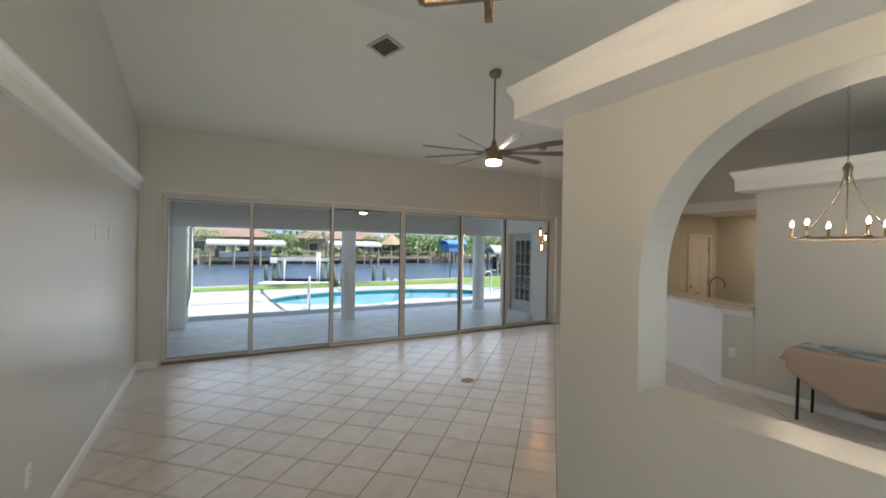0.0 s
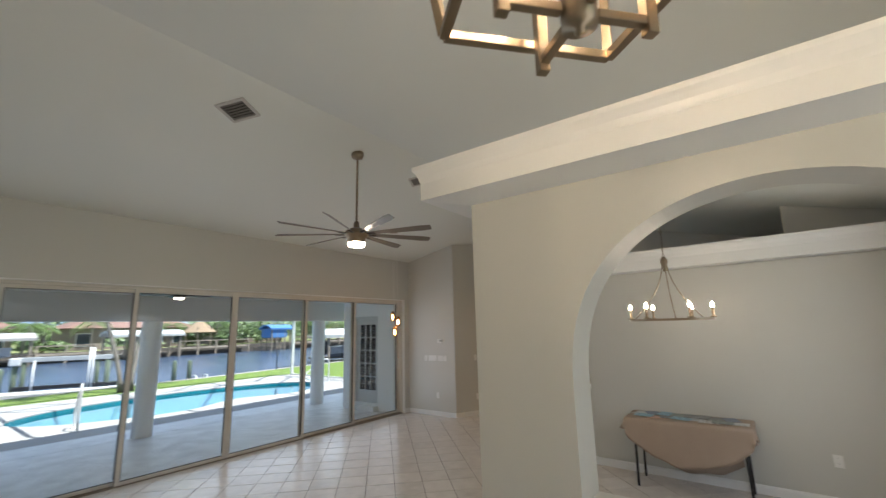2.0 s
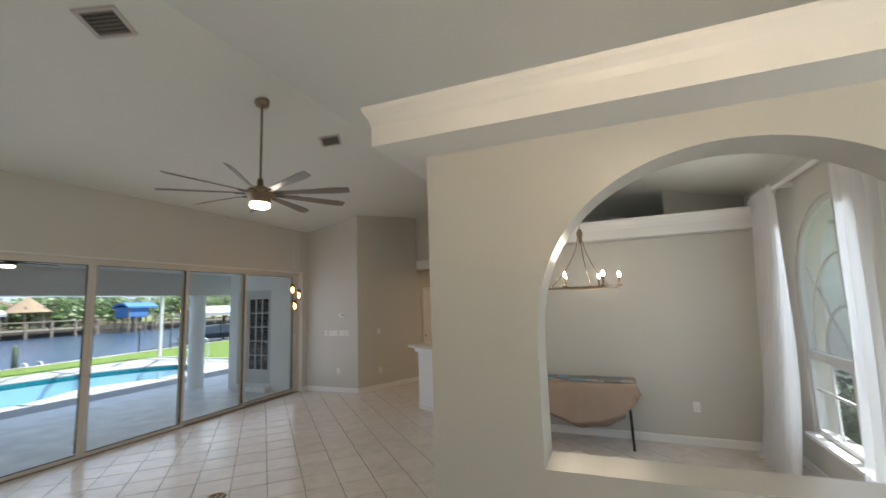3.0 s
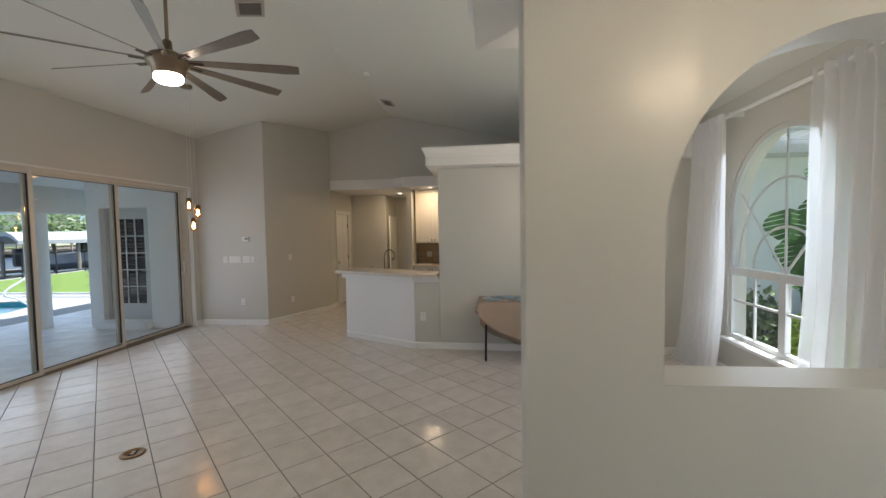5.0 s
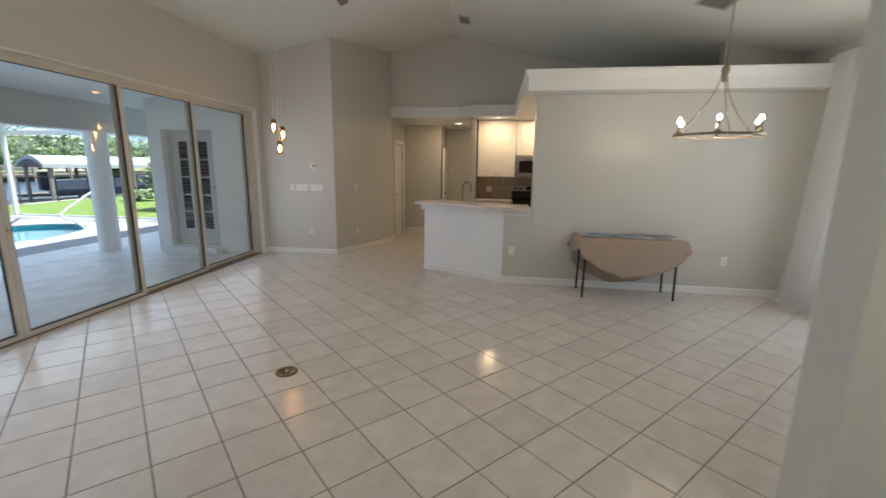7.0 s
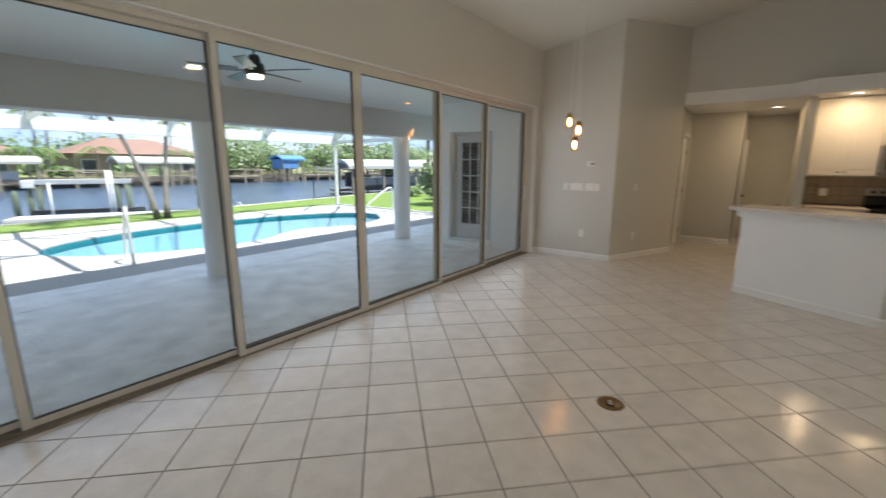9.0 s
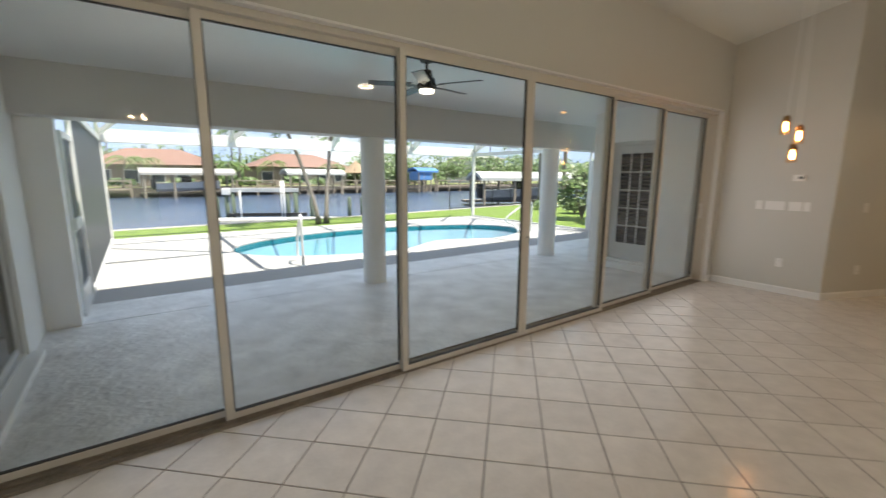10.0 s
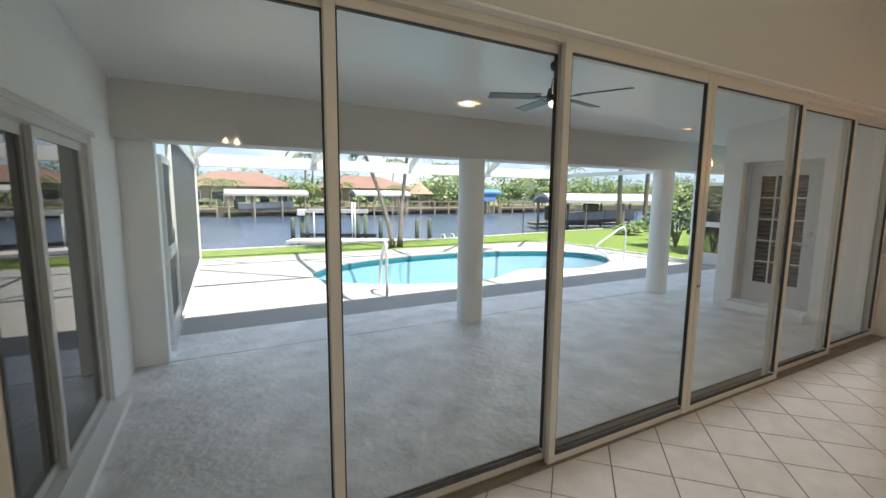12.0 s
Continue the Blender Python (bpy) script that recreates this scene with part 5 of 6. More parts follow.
handrail((2.68, 12.05, LZ), [(0, 0, 0), (0, 0, 0.45), (0.0, 0.02, 0.8), (0.03, 0.14, 0.9), (0.05, 0.32, 0.72), (0.06, 0.48, 0.4), (0.06, 0.5, -0.02)], "white steel pool handrail standing at the near edge")
handrail((9.6, 13.0, LZ), [(0, 0, 0), (0.02, 0.02, 0.4), (0, 0, 0.78), (-0.12, 0.03, 0.9), (-0.5, 0.12, 0.66), (-0.78, 0.2, 0.46), (-0.8, 0.2, 0.34), (-0.6, 0.15, 0.24), (-0.35, 0.1, 0.0)], "white looped steel pool handrail at the shallow end")

# ---- canal, gardens, far bank ----
M_GRASS = mat("lawn", (0.09, 0.15, 0.02), 0.9, var=0.3, scale=3, fine=60, bump=0.8, dist=0.03, tint=(0.15, 0.225, 0.036))
_lawn = BM()
for _pts in ([(-90, -60), (120, -60), (120, 10), (-90, 10)], [(-90, 10), (-0.2, 10), (-0.2, 20.2), (-90, 19.6)], [(11.3, 10), (120, 10), (60, 16), (22, 22.5), (11.3, 21.0)],
             [(-0.2, 17.9), (11.3, 17.9), (11.3, 21.0), (9, 20.6), (-0.2, 20.2)]):
    prism(_lawn, _pts, -2.2, -0.16)
structure("ground", _lawn, M_GRASS, "mown green lawn round the house", "lawn")
structure("lawn", prism(BM(), [(-14, 17.902), (24, 17.902), (21.5, 22.3), (9, 20.4), (-14, 19.4)], -0.159, -0.06), M_GRASS, "strip of bright green lawn along the canal", "lawn")
structure("lawn_east", prism(BM(), [(11.31, 8.0), (40, 8.0), (40, 17.9), (11.31, 17.9)], -0.159, -0.06), M_GRASS, "bright green side lawn", "lawn")
M_CONC = mat("weathered seawall concrete", (0.36, 0.34, 0.3), 0.9, var=0.2, scale=2, bump=0.4)
structure("seawall", prism(BM(), [(-14, 19.42), (9, 20.42), (21.5, 22.32), (21.5, 22.62), (9, 20.72), (-14, 19.72)], -1.9, -0.05), M_CONC, "grey concrete seawall cap along the canal", "seawall")
M_WATER = mat("canal water", (0.035, 0.06, 0.11), 0.22, var=0.25, scale=0.25, fine=1.6, bump=0.55, dist=0.2)
structure("water", prism(BM(), [(-900, 17), (900, 17), (900, 2500), (-900, 2500)], -1.5, -1.05), M_WATER, "dark blue rippled canal water", "canal")
M_BANK = mat("far lawn", (0.13, 0.2, 0.05), 0.95, var=0.4, scale=0.25, fine=3, bump=0.3, tint=(0.24, 0.24, 0.1))
structure("far_bank", prism(BM(), [(-400, 67), (400, 67), (400, 900), (-400, 900)], -1.6, -0.05), M_BANK, "grassy far bank of the canal", "bank")
structure("far_seawall", prism(BM(), [(-400, 66.4), (400, 66.4), (400, 67), (-400, 67)], -1.6, 0.05), mat("dark seawall", (0.09, 0.08, 0.07), 0.9, var=0.3, scale=0.6), "dark far seawall", "seawall")

M_BARK = mat("grey palm bark", (0.16, 0.143, 0.122), 0.95, var=0.25, scale=6, fine=30, bump=0.8, dist=0.02)
M_FROND = mat("palm frond green", (0.06, 0.105, 0.03), 0.55, var=0.4, scale=2, fine=12, bump=0, tint=(0.14, 0.22, 0.06))
M_LEAF = mat("shrub leaf green", (0.04, 0.08, 0.022), 0.5, var=0.5, scale=3, fine=20, bump=0, tint=(0.105, 0.165, 0.045))


def palm(name, place, h, lean, label, fronds=16, length=1.9, seed=1, group="", girth=0.15):
    random.seed(seed)
    t = thing(name, place, label, "palm tree", group)
    top = Vector((lean[0], lean[1], h))
    pts = [Vector((lean[0] * (s ** 1.4), lean[1] * (s ** 1.4), h * s)) for s in [i / 10 for i in range(11)]]
    part("trunk", tube(BM(), pts, [girth * (1.5 if i == 0 else 1.0) * (1 - 0.04 * i) for i in range(11)], 9), M_BARK, t, smooth=True)
    bm = BM()
    for k in range(fronds):
        a = 2 * math.pi * k / fronds + random.uniform(-0.25, 0.25)
        up = random.uniform(-0.35, 1.1)
        d = Vector((math.cos(a), math.sin(a), 0))
        side = Vector((-d.y, d.x, 0))
        L = length * random.uniform(0.8, 1.15)
        prev = None
        for i in range(15):
            s = i / 14
            p = top + d * (L * s * (1 - 0.15 * s)) + Vector((0, 0, L * (up * s * 0.7 - (0.55 + 0.35 * up) * s * s)))
            if i > 1:
                w = 0.5 * length * 0.5 * math.sin(math.pi * min(1, s * 0.92 + 0.06)) + 0.08
                for sg in (-1, 1):
                    q = p + side * sg * w * 0.8 + d * w * 0.5 - Vector((0, 0, w * random.uniform(0.35, 0.75)))
                    o = d * 0.035 * length / 1.9
                    bm.faces.new([bm.verts.new(v) for v in (p - o, p + o, q)])
            if prev is not None:
                bm.faces.new([bm.verts.new(v) for v in (prev - side * 0.012, prev + side * 0.012, p + side * 0.009, p - side * 0.009)])
            prev = p
    part("crown", bm, M_FROND, t)
    return t


palm("palm_tree", (5.3, 18.6, -0.06), 4.3, (-1.05, 1.3), "slender leaning palm beside the canal", 26, 2.6, 3, "", 0.075)
palm("palm_tree", (5.6, 18.7, -0.06), 4.5, (1.05, 1.4), "slender leaning palm beside the canal", 26, 2.6, 5, "", 0.075)
palm("palm_tree", (19.6, 21.4, -0.06), 6.2, (0.1, 0.3), "tall straight palm on the side lawn", 18, 2.4, 7, "", 0.14)
palm("palm_tree", (21.2, 21.0, -0.06), 6.0, (0.2, 0.1), "tall straight palm on the side lawn", 18, 2.4, 8, "", 0.14)


def shrub(name, place, rx, ry, rz, n, label, leaf=0.06, seed=2, mtl=None):
    """Leaves scattered through an uneven mound on a few stems."""
    random.seed(seed)
    t = thing(name, place, label, "shrub", kind="stuff")
    bm = BM()
    for _ in range(n):
        a, b = random.uniform(0, 2 * math.pi), math.acos(random.uniform(-0.2, 1))
        r = random.uniform(0.55, 1.0) * (0.82 + 0.3 * noise.noise(Vector((math.cos(a) * 2 + seed, math.sin(a) * 2, b * 2))))
        p = Vector((rx * r * math.sin(b) * math.cos(a), ry * r * math.sin(b) * math.sin(a), max(0.02, rz * (0.35 + 0.65 * r * math.cos(b)))))
        u = Vector((random.gauss(0, 1), random.gauss(0, 1), random.gauss(0, 0.6))).normalized()
        v = u.orthogonal().normalized()
        s = leaf * random.uniform(0.6, 1.4)
        bm.faces.new([bm.verts.new(p + w) for w in (-u * s, v * s * 0.45, u * s, -v * s * 0.45)])
    part("leaves", bm, mtl or M_LEAF, t)
    st = BM()
    for k in range(5):
        a = k * 1.26
        tube(st, [(0, 0, 0), (rx * 0.4 * math.cos(a), ry * 0.4 * math.sin(a), rz * 0.7)], 0.015 + 0.01 * rx, 5)
    part("stems", st, M_BARK, t)
    return t


for i, (x, y, rx, rz) in enumerate(((13.6, 13.0, 0.9, 2.2), (14.2, 14.6, 1.2, 2.6), (16.2, 16.4, 0.6, 0.8), (17.0, 18.8, 0.7, 0.55), (12.9, 11.3, 0.9, 2.4), (19.5, 20.0, 0.6, 0.6))):
    shrub("garden_shrub", (x, y, -0.08), rx, rx, rz, 900, "dense green garden shrub beside the pool cage", 0.12, 20 + i)

# near dock with boat lift
M_WOOD = mat("weathered dock wood", (0.26, 0.22, 0.17), 0.9, var=0.25, scale=3, fine=25, bump=0.4)
M_PILE = mat("green stained piling", (0.1, 0.13, 0.09), 0.9, var=0.3, scale=4, bump=0.4)
dk = thing("dock", (6.3, 24.2, -0.5), "low weathered dock with a pale deck over the canal", "dock", turn=-26)
part("deck", box(BM(), -3.6, -0.6, 0, 3.6, 0.6, 0.12, 0.01), mat("pale dock decking", (0.5, 0.48, 0.44), 0.85, var=0.12), dk)
for x in (-3.3, -1.0, 1.2, 3.3):
    part("piling", lathe(BM(), [(0, -1.4), (0.11, -1.4), (0.11, -0.01), (0, -0.01)], 10, (x, 0.4, 0)), M_PILE, dk, smooth=True)
bl = thing("boat_lift", (6.4, 31.4, -1.05), "grey boat lift beam on green pilings with white guide posts", "boat lift", turn=-27)
for x, r in ((-1.95, 0.13), (-1.6, 0.11), (1.5, 0.11), (1.95, 0.13)):
    part("piling", lathe(BM(), [(0, -0.8), (r, -0.8), (r, 1.8), (0, 1.82)], 10, (x, 0, 0)), M_PILE, bl, smooth=True)
part("top_beam", box(BM(), -2.1, -0.14, 1.62, 2.1, 0.14, 1.86, 0.02), mat("galvanised beam", (0.45, 0.46, 0.46), 0.5, 0.3), bl)
part("cradle", box(BM(), -1.9, -0.3, 0.2, 2.6, -0.05, 0.4, 0.02), M_BLACK, bl, "dark cradle beam")
for x, h in ((1.2, 2.3), (1.36, 2.3), (-1.1, 1.7)):
    part("guide_post", lathe(BM(), [(0, -0.5), (0.045, -0.5), (0.045, h), (0, h)], 8, (x, -0.35, 0)), M_WHITEALU, bl, "white guide post", True)
part("motor_housing", box(BM(), -2.15, -0.25, 1.45, -1.7, 0.15, 1.85, 0.05), M_WHITEALU, bl, "white motor housing")
for x, y in ((4.3, 33.5), (9.3, 31.1), (11.4, 30.1), (12.1, 29.7)):
    t = thing("mooring_post", (x, y, -1.6), "green stained wooden mooring post in the canal", "mooring post", "mooring posts")
    part("post", lathe(BM(), [(0, 0), (0.14, 0), (0.13, 1.7), (0.05, 1.85), (0, 1.85)], 10), M_PILE, t, smooth=True)
ld = thing("dock_ladder", (9.9, 23.2, -0.9), "small bright steel dock ladder", "ladder")
for x in (-0.25, 0.25):
    part("rail", tube(BM(), [(x, 0.3, -0.4), (x, 0.3, 0.5), (x, 0.15, 0.75), (x, -0.1, 0.75), (x, -0.2, 0.6), (x, -0.2, 0.2)], 0.025, 8), M_WHITEALU, ld, smooth=True)

# fence along the lawn
fn = thing("wire_fence", (12.5, 20.8, -0.1), "low dark wire fence along the seawall", "fence")
for i in range(8):
    part("post", tube(BM(), [(i * 1.6, i * 0.24, 0), (i * 1.6, i * 0.24, 1.1)], 0.025, 6), M_BLACK, fn)
for z in (0.15, 1.08):
    part("rail", tube(BM(), [(0, 0, z), (11.2, 1.68, z)], 0.016, 6), M_BLACK, fn)


def boat_canopy(place, w, d, h, turn, roof, label, boat=None):
    t = thing("boat_canopy", place, label, "boat canopy", turn=turn)
    bm = BM()
    n = 8
    rows = []
    for i in range(n + 1):
        a = -1 + 2 * i / n
        rows.append([bm.verts.new((x, a * d / 2, h + 0.55 * (1 - a * a))) for x in (-w / 2, w / 2)])
    for a, b in zip(rows, rows[1:]):
        bm.faces.new((a[0], a[1], b[1], b[0]))
    out = bmesh.ops.extrude_face_region(bm, geom=list(bm.faces))
    bmesh.ops.translate(bm, vec=(0, 0, -0.25), verts=[g for g in out["geom"] if isinstance(g, bmesh.types.BMVert)])
    part("canopy", bm, roof, t)
    for x in (-w / 2 + 0.4, -w / 6, w / 6, w / 2 - 0.4):
        for y in (-d / 2 + 0.3, d / 2 - 0.3):
            part("post", lathe(BM(), [(0, -1.2), (0.12, -1.2), (0.12, h), (0, h)], 8, (x, y, 0)), M_WOOD, t)
    part("platform", box(BM(), -w / 2, d / 2 - 0.2, -0.1, w / 2, d / 2 + 1.4, 0.1), M_WOOD, t)
    return t


M_CANVAS = mat("white canvas", (0.4, 0.412, 0.395), 0.8, var=0.08, scale=1)
M_BLUE = mat("blue canvas", (0.07, 0.19, 0.42), 0.75, var=0.15, scale=1)
M_GREYC = mat("grey canvas", (0.32, 0.31, 0.29), 0.8, var=0.08, scale=1)
boat_canopy((5.5, 63, -0.6), 9.5, 4.5, 2.4, 0, M_GREYC, "long grey boat canopy on posts over the canal")
boat_canopy((20.4, 63, -0.6), 8.0, 4.0, 2.5, 0, M_CANVAS, "white boat canopy on posts over the canal")
_bt = boat_canopy((38.6, 63, -0.6), 4.0, 3.4, 3.0, 0, M_BLUE, "bright blue tarpaulin cover on posts over a boat")
part("tarpaulin", box(BM(), -1.7, -1.5, 1.5, 1.0, 1.5, 2.95, 0.15), M_BLUE, _bt)
boat_canopy((28.9, 31.6, -0.75), 9.5, 4.4, 2.2, -22, M_CANVAS, "wide white boat canopy on dark posts")
M_HULL = mat("dark boat hull", (0.26, 0.26, 0.26), 0.3, var=0.25, scale=2, bump=0)


def boat(place, L, turn, mtl, label):
    t = thing("motor_boat", place, label, "boat", turn=turn)
    bm = BM()
    rows = []
    for i in range(9):
        s = i / 8
        w = 1.1 * (1 - max(0, (s - 0.45) / 0.55) ** 2.2)
        rows.append([bm.verts.new((L * (s - 0.5), y * w, z)) for y, z in ((-1, 0.95 + 0.35 * s), (-0.8, 0.35 + 0.2 * s), (0, 0.05 + 0.3 * s ** 3), (0.8, 0.35 + 0.2 * s), (1, 0.95 + 0.35 * s))])
    for a, b in zip(rows, rows[1:]):
        for k in range(4):
            bm.faces.new((a[k], a[k + 1], b[k + 1], b[k]))
        bm.faces.new((a[0], b[0], b[4], a[4]))
    bm.faces.new(rows[0])
    part("hull", bm, mtl, t, smooth=False)
    part("console", box(BM(), -0.8, -0.45, 1.1, 0.3, 0.45, 1.75, 0.12), M_BGLASS, t)
    part("engine", box(BM(), -L / 2 - 0.5, -0.3, 0.3, -L / 2 + 0.05, 0.3, 1.5, 0.12), M_BLACK, t, "black outboard engine")


boat((28.6, 31.4, -0.6), 7.5, -22, M_HULL, "dark motor boat raised on a lift under a canopy")
boat((5.5, 63, -0.4), 6.5, 0, mat("pale boat hull", (0.45, 0.46, 0.48), 0.3, var=0.1), "pale motor boat under a far canopy")


def far_dock(x0, x1, group):
    t = thing("far_dock", ((x0 + x1) / 2, 65.3, -0.2), "weathered wooden dock with railing on the far bank", "dock", group)
    w = (x1 - x0) / 2
    part("deck", box(BM(), -w, -0.9, 0, w, 0.9, 0.16), M_WOOD, t)
    n = int(2 * w / 2.2)
    for i in range(n + 1):
        x = -w + 0.1 + (2 * w - 0.2) * i / n
        part("post", box(BM(), x - 0.1, -1.0, -1.5, x + 0.1, -0.8, 1.15), M_WOOD, t)
    part("rail", box(BM(), -w, -0.98, 1.0, w, -0.84, 1.12), M_WOOD, t)


for x0, x1 in ((-13, 0), (10.8, 16), (25, 35), (42.5, 60)):
    far_dock(x0, x1, "docks on the far bank")
M_TERRA = mat("terracotta roof tile", (0.2, 0.118, 0.092), 0.85, var=0.2, scale=0.8, fine=6, bump=0.4, dist=0.1)
M_GREYR = mat("grey shingle roof", (0.3, 0.29, 0.28), 0.85, var=0.15, scale=0.8, fine=6)
M_HOUSE = mat("tan stucco", (0.22, 0.18, 0.15), 0.9, var=0.08, scale=0.5)
M_PALEH = mat("pale stucco", (0.62, 0.6, 0.56), 0.9, var=0.06, scale=0.5)
M_WIN = mat("dark house window", (0.03, 0.04, 0.05), 0.1, var=0.3, scale=1, bump=0)


def house(place, w, d, h, rh, wall, roof_m, label, storeys=1):
    t = thing("house", place, label, "house", "houses on the far bank")
    hh = h * storeys
    part("wall", box(BM(), -w / 2, 0, 0, w / 2, d, hh), wall, t)
    bm = BM()
    e = 0.8
    b = [bm.verts.new(p) for p in ((-w / 2 - e, -e, hh), (w / 2 + e, -e, hh), (w / 2 + e, d + e, hh), (-w / 2 - e, d + e, hh))]
    r = [bm.verts.new(p) for p in ((-w / 2 + d * 0.42, d / 2, hh + rh), (w / 2 - d * 0.42, d / 2, hh + rh))]
    for f in ((b[0], b[1], r[1], r[0]), (b[2], b[3], r[0], r[1]), (b[1], b[2], r[1]), (b[3], b[0], r[0]), (b[3], b[2], b[1], b[0])):
        bm.faces.new(f)
    part("roof", bm, roof_m, t)
    for s in range(storeys):
        n = int(w / 3)
        for i in range(n):
            x = -w / 2 + (i + 0.5) * w / n
            win = part("window", box(BM(), x - 0.85, -0.06, s * h + 0.5, x + 0.85, 0.05, s * h + 2.3), M_WHITEALU, t)
            part("pane", box(BM(), x - 0.75, -0.08, s * h + 0.6, x + 0.75, -0.05, s * h + 2.2), M_WIN, win)


house((3.0, 76, -0.05), 15, 10, 3.0, 2.4, M_HOUSE, M_TERRA, "long tan house with a terracotta hipped roof")
house((23.5, 76, -0.05), 15, 10, 3.0, 2.3, M_HOUSE, M_TERRA, "tan house with a terracotta roof behind palms")
house((72, 84, -0.05), 11, 10, 3.0, 1.6, M_PALEH, M_GREYR, "pale two-storey house with a grey roof", 2)
house((44, 80, -0.05), 13, 10, 3.0, 1.8, M_HOUSE, M_GREYR, "low brown house with a grey roof among trees")
house((-24, 77, -0.05), 18, 10, 3.1, 2.6, M_PALEH, M_TERRA, "pale house with a terracotta roof")
hut = thing("tiki_hut", (30.0, 70.0, -0.05), "thatched round tiki hut on the far lawn", "hut")
part("thatch", lathe(BM(), [(0, 4.1), (0.7, 3.5), (2.4, 2.1), (2.3, 2.0), (0, 3.2)], 18), mat("dry thatch", (0.27, 0.2, 0.13), 0.95, var=0.3, scale=3, fine=20, bump=0.8), hut)
for k in range(6):
    part("post", tube(BM(), [(1.9 * math.cos(k * 1.05), 1.9 * math.sin(k * 1.05), 0), (1.9 * math.cos(k * 1.05), 1.9 * math.sin(k * 1.05), 2.8)], 0.1, 6), M_WOOD, hut)
_p = [palm("far_palm", (-0.9, 69.5, -0.05), 3.6, (0.5, 0), "bushy green palm on the far lawn", 15, 2.7, 11, "palms on the far bank"),
      palm("far_palm", (11.5, 70.5, -0.05), 3.4, (-0.5, 0.2), "bushy green palm on the far lawn", 16, 2.8, 12, "palms on the far bank"),
      palm("tall_palm", (13.0, 73.5, -0.05), 9.5, (0.6, 0), "tall slim palm above the far roofs", 15, 2.9, 13, "tall palms on the far bank")]
random.seed(9)
for x in (-8, 0.9, 13, 17.5, 27, 32.5, 34.5, 41.5, 45, 50.5, 57, 66, 77, 88):
    copy_thing(_p[random.randrange(2)], pose(x, random.uniform(69, 74), -0.05, 0, 0, random.uniform(0, 360)))
for x in (-3, 12, 31, 37.5, 46.5, 63, 78):
    copy_thing(_p[2], pose(x, random.uniform(73, 88), -0.05 - random.uniform(0, 2.0), 0, 0, random.uniform(0, 360)))


def far_trees():
    """Dense belt of crowns behind the houses."""
    random.seed(31)
    bm = BM()
    for k in range(230):
        x, y = random.uniform(-60, 190), random.uniform(88, 110)
        if k > 165:
            x, y = random.uniform(33, 130), random.uniform(71, 78)
        r, h = random.uniform(2.5, 5), random.uniform(2.5, 7.0)
        for _ in range(300):
            a, b = random.uniform(0, 6.283), math.acos(random.uniform(-0.5, 1))
            q = random.uniform(0.6, 1.1)
            p = Vector((x + r * q * math.sin(b) * math.cos(a), y + r * q * math.sin(b) * math.sin(a), h * 0.55 + h * 0.55 * q * math.cos(b)))
            u = Vector((random.gauss(0, 1), random.gauss(0, 1), random.gauss(0, 1))).normalized()
            v = u.orthogonal().normalized()
            s = random.uniform(0.16, 0.42)
            bm.faces.new([bm.verts.new(p + w) for w in (-u * s, v * s * 0.7, u * s, -v * s * 0.7)])
    tagged(part("far_woods", bm, M_LEAF), "belt of dark green trees behind the far houses", "trees", kind="stuff")


far_trees()
for i, (x, rz) in enumerate(((-5, 1.0), (-1, 0.8), (5.5, 0.9), (11.5, 1.2), (14, 1.0), (20, 1.4), (24, 1.0), (29.5, 1.3), (34, 1.0), (41, 1.5), (48.5, 1.3), (58, 1.6), (64, 1.8), (70, 1.5))):
    shrub("far_shrub", (x, 71.5, -0.05), 1.9, 1.2, rz + 0.5, 170, "green shrub along the far garden", 0.35, 60 + i)

# ---- garden outside the dining window ----
structure("wall_courtyard", panel("x", 6.7, 0.2, -6.0, -0.66, -0.2, 2.7), M_STUCCO, "pale stucco house wall outside the dining window", "wall")
structure("wall_garden", box(BM(), 1.0, -6.2, -0.2, 6.9, -6.0, 2.4), M_STUCCO, "pale garden wall", "wall")
structure("eave_courtyard", box(BM(), 6.25, -6.0, 2.6, 6.9, -0.7, 2.7), M_WHITEALU, "white boxed eave above the garden", "eave")
pg = thing("pergola", (6.3, -2.9, 2.7), "white slatted louvre roof resting on the courtyard wall", "pergola")
for i in range(20):
    part("slat", box(BM(), -1.2, -1.7 + i * 0.17, 0.152, 1.2, -1.61 + i * 0.17, 0.19), M_WHITEALU, pg)
for x in (-1.0, 0.5):
    part("rail", box(BM(), x - 0.05, -1.75, 0.0, x + 0.05, 1.72, 0.15), M_WHITEALU, pg)
M_MONST = mat("glossy dark leaf", (0.025, 0.085, 0.02), 0.3, var=0.35, scale=5, fine=25, bump=0.1, tint=(0.06, 0.16, 0.03))
M_LIME = mat("lime leaf", (0.3, 0.45, 0.05), 0.5, var=0.3, scale=6, fine=30, bump=0, tint=(0.45, 0.6, 0.1))


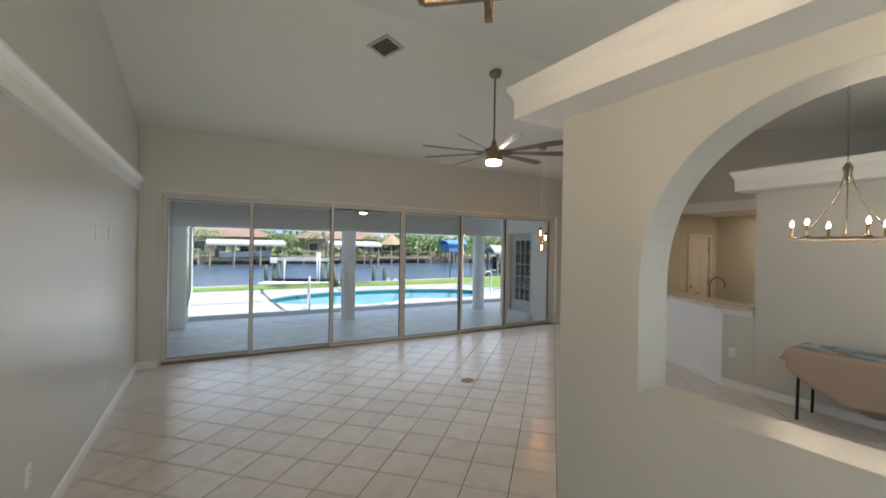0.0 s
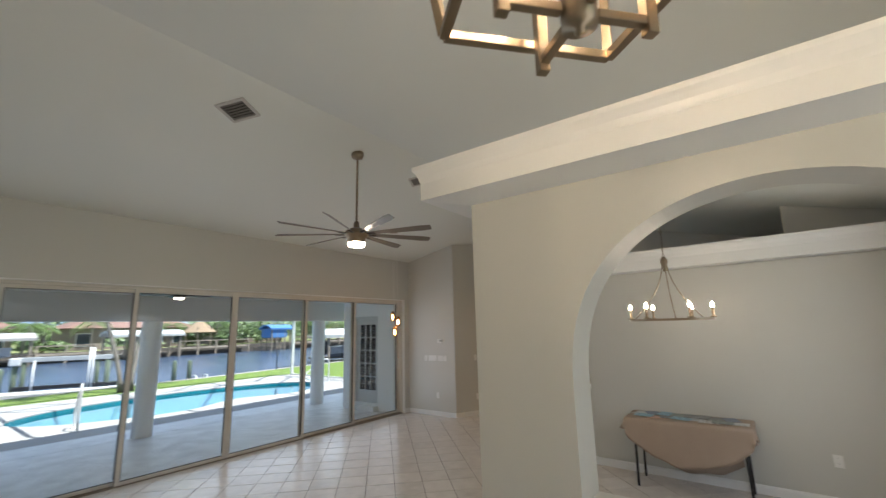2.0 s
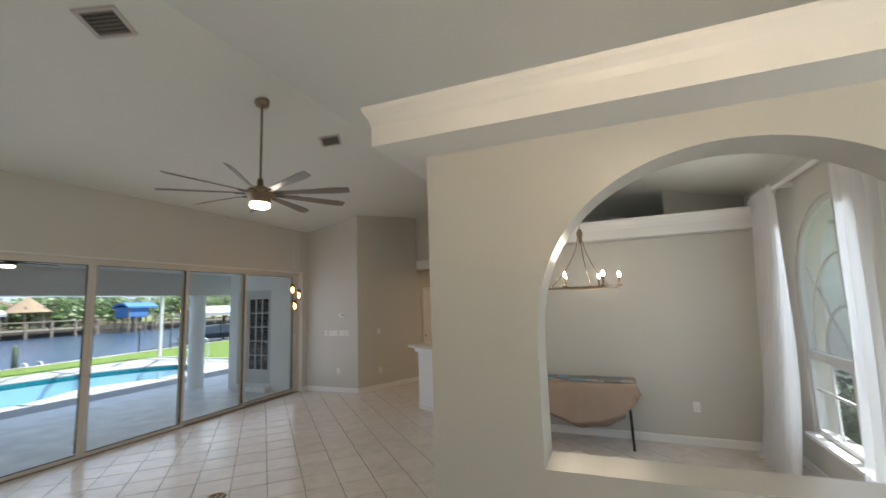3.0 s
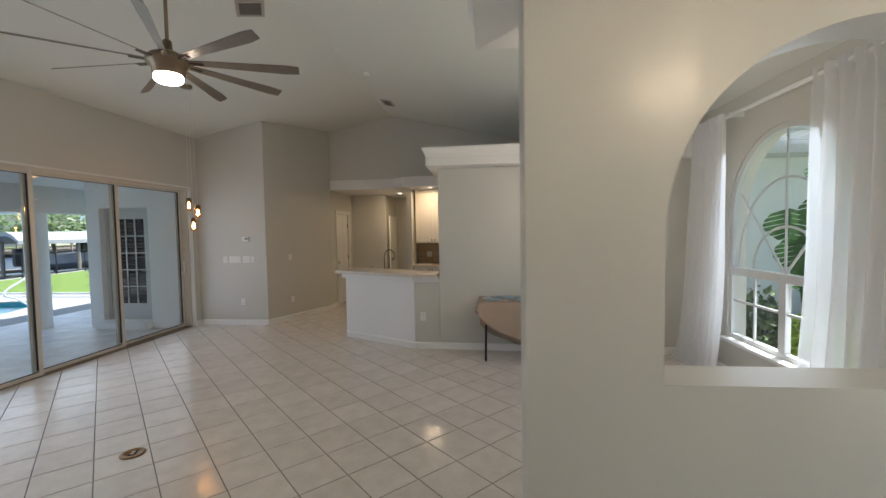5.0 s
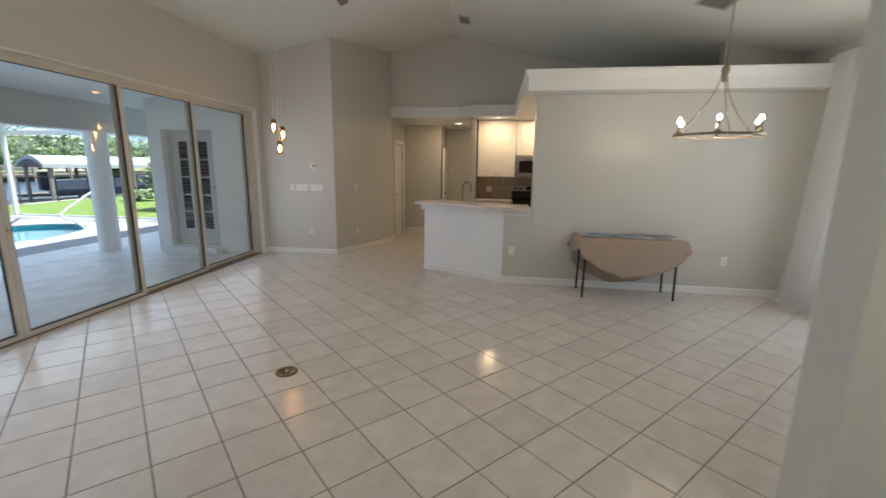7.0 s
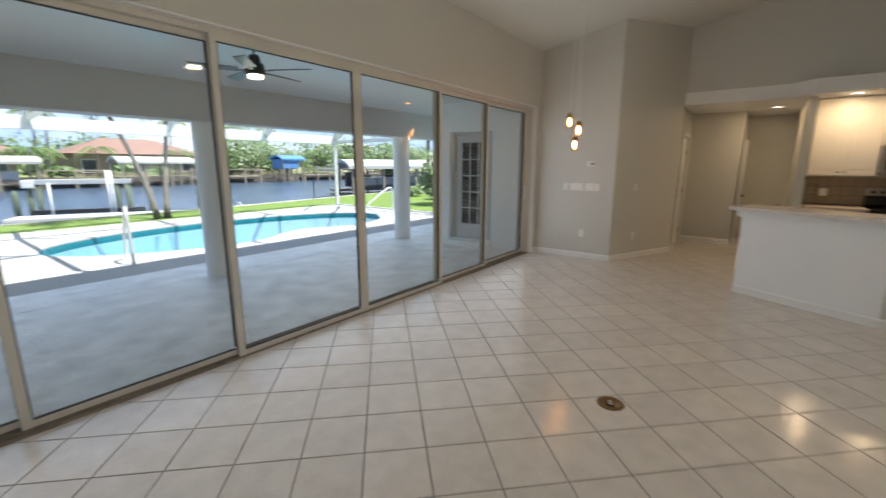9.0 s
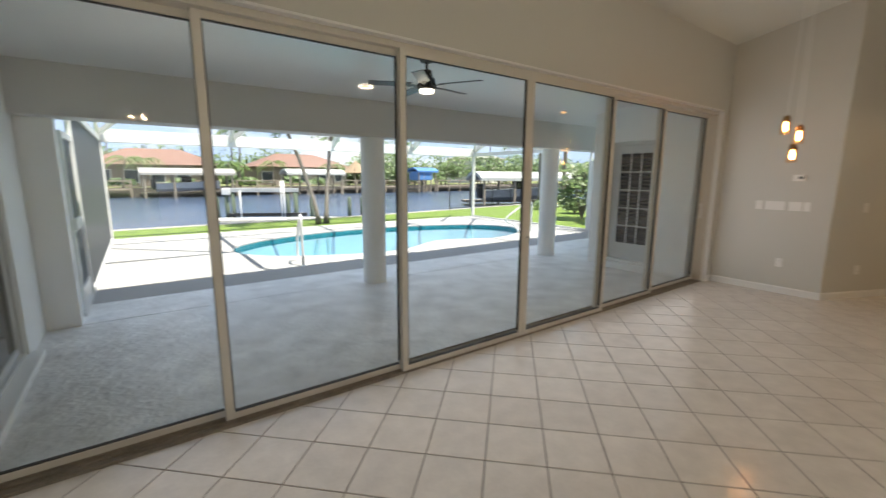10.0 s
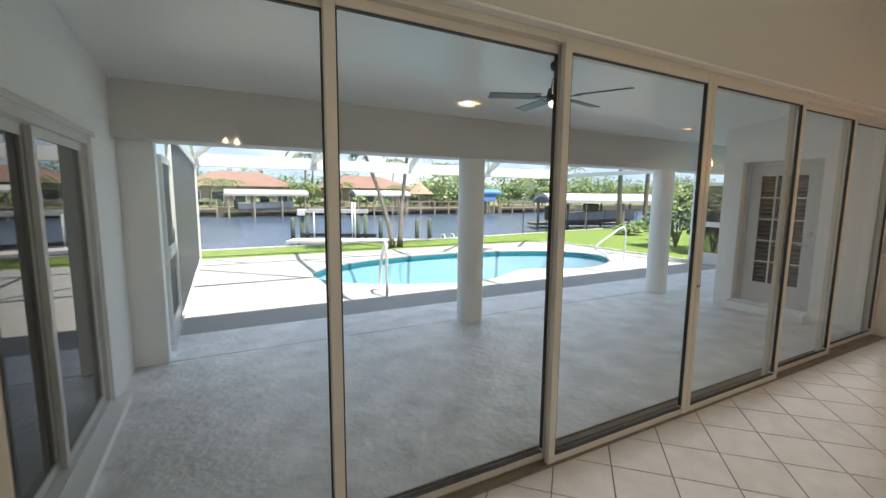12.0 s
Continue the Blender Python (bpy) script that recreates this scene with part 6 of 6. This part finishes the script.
def split_leaf_plant(place, spec, label):
    t = thing("split_leaf_plant", place, label, "plant")
    random.seed(17)
    for k, (dx, dy, z, L, yaw, droop) in enumerate(spec):
        base = Vector((dx * 0.3, dy * 0.3, 0))
        tip = Vector((dx, dy, z))
        stem = part("stem", tube(BM(), [base, base.lerp(tip, 0.5) + Vector((0, 0, z * 0.15)), tip], 0.014, 6), M_MONST, t)
        bm = BM()
        d = Vector((math.cos(yaw), math.sin(yaw), 0))
        s = Vector((-d.y, d.x, 0))
        n = 7
        for i in range(n):
            a, b = i / n, (i + 0.97) / n
            for sg in (-1, 1):
                q = []
                for f, e in ((a, 0), (b, 0), (min(1.05, b + 0.07), 1), (min(1.0, a + 0.1), 1)):
                    w = L * 0.5 * math.sin(math.pi * min(1, f * 0.8 + 0.16)) * e
                    q.append(tip + d * (L * f * (1 - 0.6 * droop)) + s * sg * w + Vector((0, 0, -droop * L * f - 0.1 * w)))
                bm.faces.new([bm.verts.new(v) for v in q])
        part("leaf", bm, M_MONST, stem)


split_leaf_plant((5.85, -1.95, -0.16), [(0.12, 0.3, 2.02, 0.5, 2.5, 0.85), (-0.05, 0.25, 1.68, 0.52, 2.2, 0.8), (-0.38, 0.25, 2.55, 0.42, 2.7, 0.75), (-0.5, 0.35, 2.15, 0.45, 2.4, 0.9), (-0.1, 0.2, 1.3, 0.45, 2.6, 0.7), (0.2, -0.1, 1.45, 0.5, 2.3, 0.8), (-0.15, -0.2, 2.6, 0.5, 2.5, 0.7), (-0.55, 0.1, 1.75, 0.5, 2.8, 0.85)], "tall plant with large split leaves against the wall")
for i, (x, y, r, z, m) in enumerate(((5.9, -1.25, 0.55, 1.15, None), (5.2, -1.5, 0.5, 0.95, M_LIME), (4.6, -1.6, 0.5, 0.95, M_LIME), (5.3, -2.3, 0.6, 1.2, M_LIME), (3.9, -1.7, 0.5, 0.9, None), (6.2, -2.6, 0.5, 1.2, None))):
    shrub("window_shrub", (x, y, -0.16), r, r * 0.8, z, 650, "leafy garden shrub under the dining window", 0.06, 80 + i, m)


# ---- floor tiles ----
PU, PV, GAP = 0.338, 0.356, 0.007
U0, V0 = -0.0935, 0.0394
structure("floor", prism(BM(), [(-1.0, -2.3), (12.3, -2.3), (12.3, 5.6), (7.6, 5.6), (7.6, 7.43), (-1.0, 7.43)], -0.15, -0.004), M_GROUT, "floor of diagonal cream tiles with dark grout", "floor")
FLOOR = bpy.data.objects["floor"]


def clip(poly, axis, limit, keep_less):
    out = []
    for i in range(len(poly)):
        a, b = poly[i], poly[(i + 1) % len(poly)]
        ia, ib = ((a[axis] <= limit) == keep_less), ((b[axis] <= limit) == keep_less)
        if ia:
            out.append(a)
        if ia != ib:
            s = (limit - a[axis]) / (b[axis] - a[axis])
            out.append(tuple(a[k] + s * (b[k] - a[k]) for k in range(2)))
    return out


def tile_mesh(bm, poly):
    c = (sum(p[0] for p in poly) / len(poly), sum(p[1] for p in poly) / len(poly))
    lo = [bm.verts.new((x, y, -0.006)) for x, y in poly]
    md = [bm.verts.new((x, y, -0.0015)) for x, y in poly]
    hi = [bm.verts.new((x + (c[0] - x) * 0.016, y + (c[1] - y) * 0.016, 0.0)) for x, y in poly]
    n = len(poly)
    bm.faces.new(hi)
    for i in range(n):
        j = (i + 1) % n
        bm.faces.new((lo[i], lo[j], md[j], md[i]))
        bm.faces.new((md[i], md[j], hi[j], hi[i]))


def tiles():
    r = math.sqrt(0.5)
    hu, hv = (PU - GAP) / 2, (PV - GAP) / 2
    base = [((u + v) * r, (v - u) * r) for u, v in ((-hu, -hv), (hu, -hv), (hu, hv), (-hu, hv))]
    bm = BM()
    tile_mesh(bm, base)
    whole = part("tile", bm, M_TILE, FLOOR)
    first, near, rest = True, [], BM()
    for i in range(-40, 50):
        for j in range(-20, 64):
            u, v = U0 + (i + 0.5) * PU, V0 + (j + 0.5) * PV
            cx, cy = (u + v) * r, (v - u) * r
            poly = [(cx + x, cy + y) for x, y in base]
            full = all(LEFT - 0.15 < x < 12.25 and -2.25 < y < 7.43 for x, y in poly)
            if full and 0.9 < cx < 6.2 and 2.4 < cy < 7.2 and len(near) < 290:
                near.append((cx, cy))
                continue
            if not (LEFT - 0.5 < cx < 12.4 and -2.5 < cy < 7.7) or (cx > 7.9 and cy > 6.0):
                continue
            for ax, lim, less in ((0, LEFT - 0.25, False), (0, 12.25, True), (1, -2.25, False), (1, 7.43, True)):
                poly = clip(poly, ax, lim, less)
                if not poly:
                    break
            if len(poly) > 2:
                tile_mesh(rest, poly)
    for k, (cx, cy) in enumerate(near):
        ob = whole if k == 0 else whole.copy()
        if k:
            scene.collection.objects.link(ob)
        ob.location = (cx, cy, 0)
    tagged(part("tile_field", rest, M_TILE, FLOOR, "cream ceramic tiles set diagonally"), kind="stuff")


tiles()
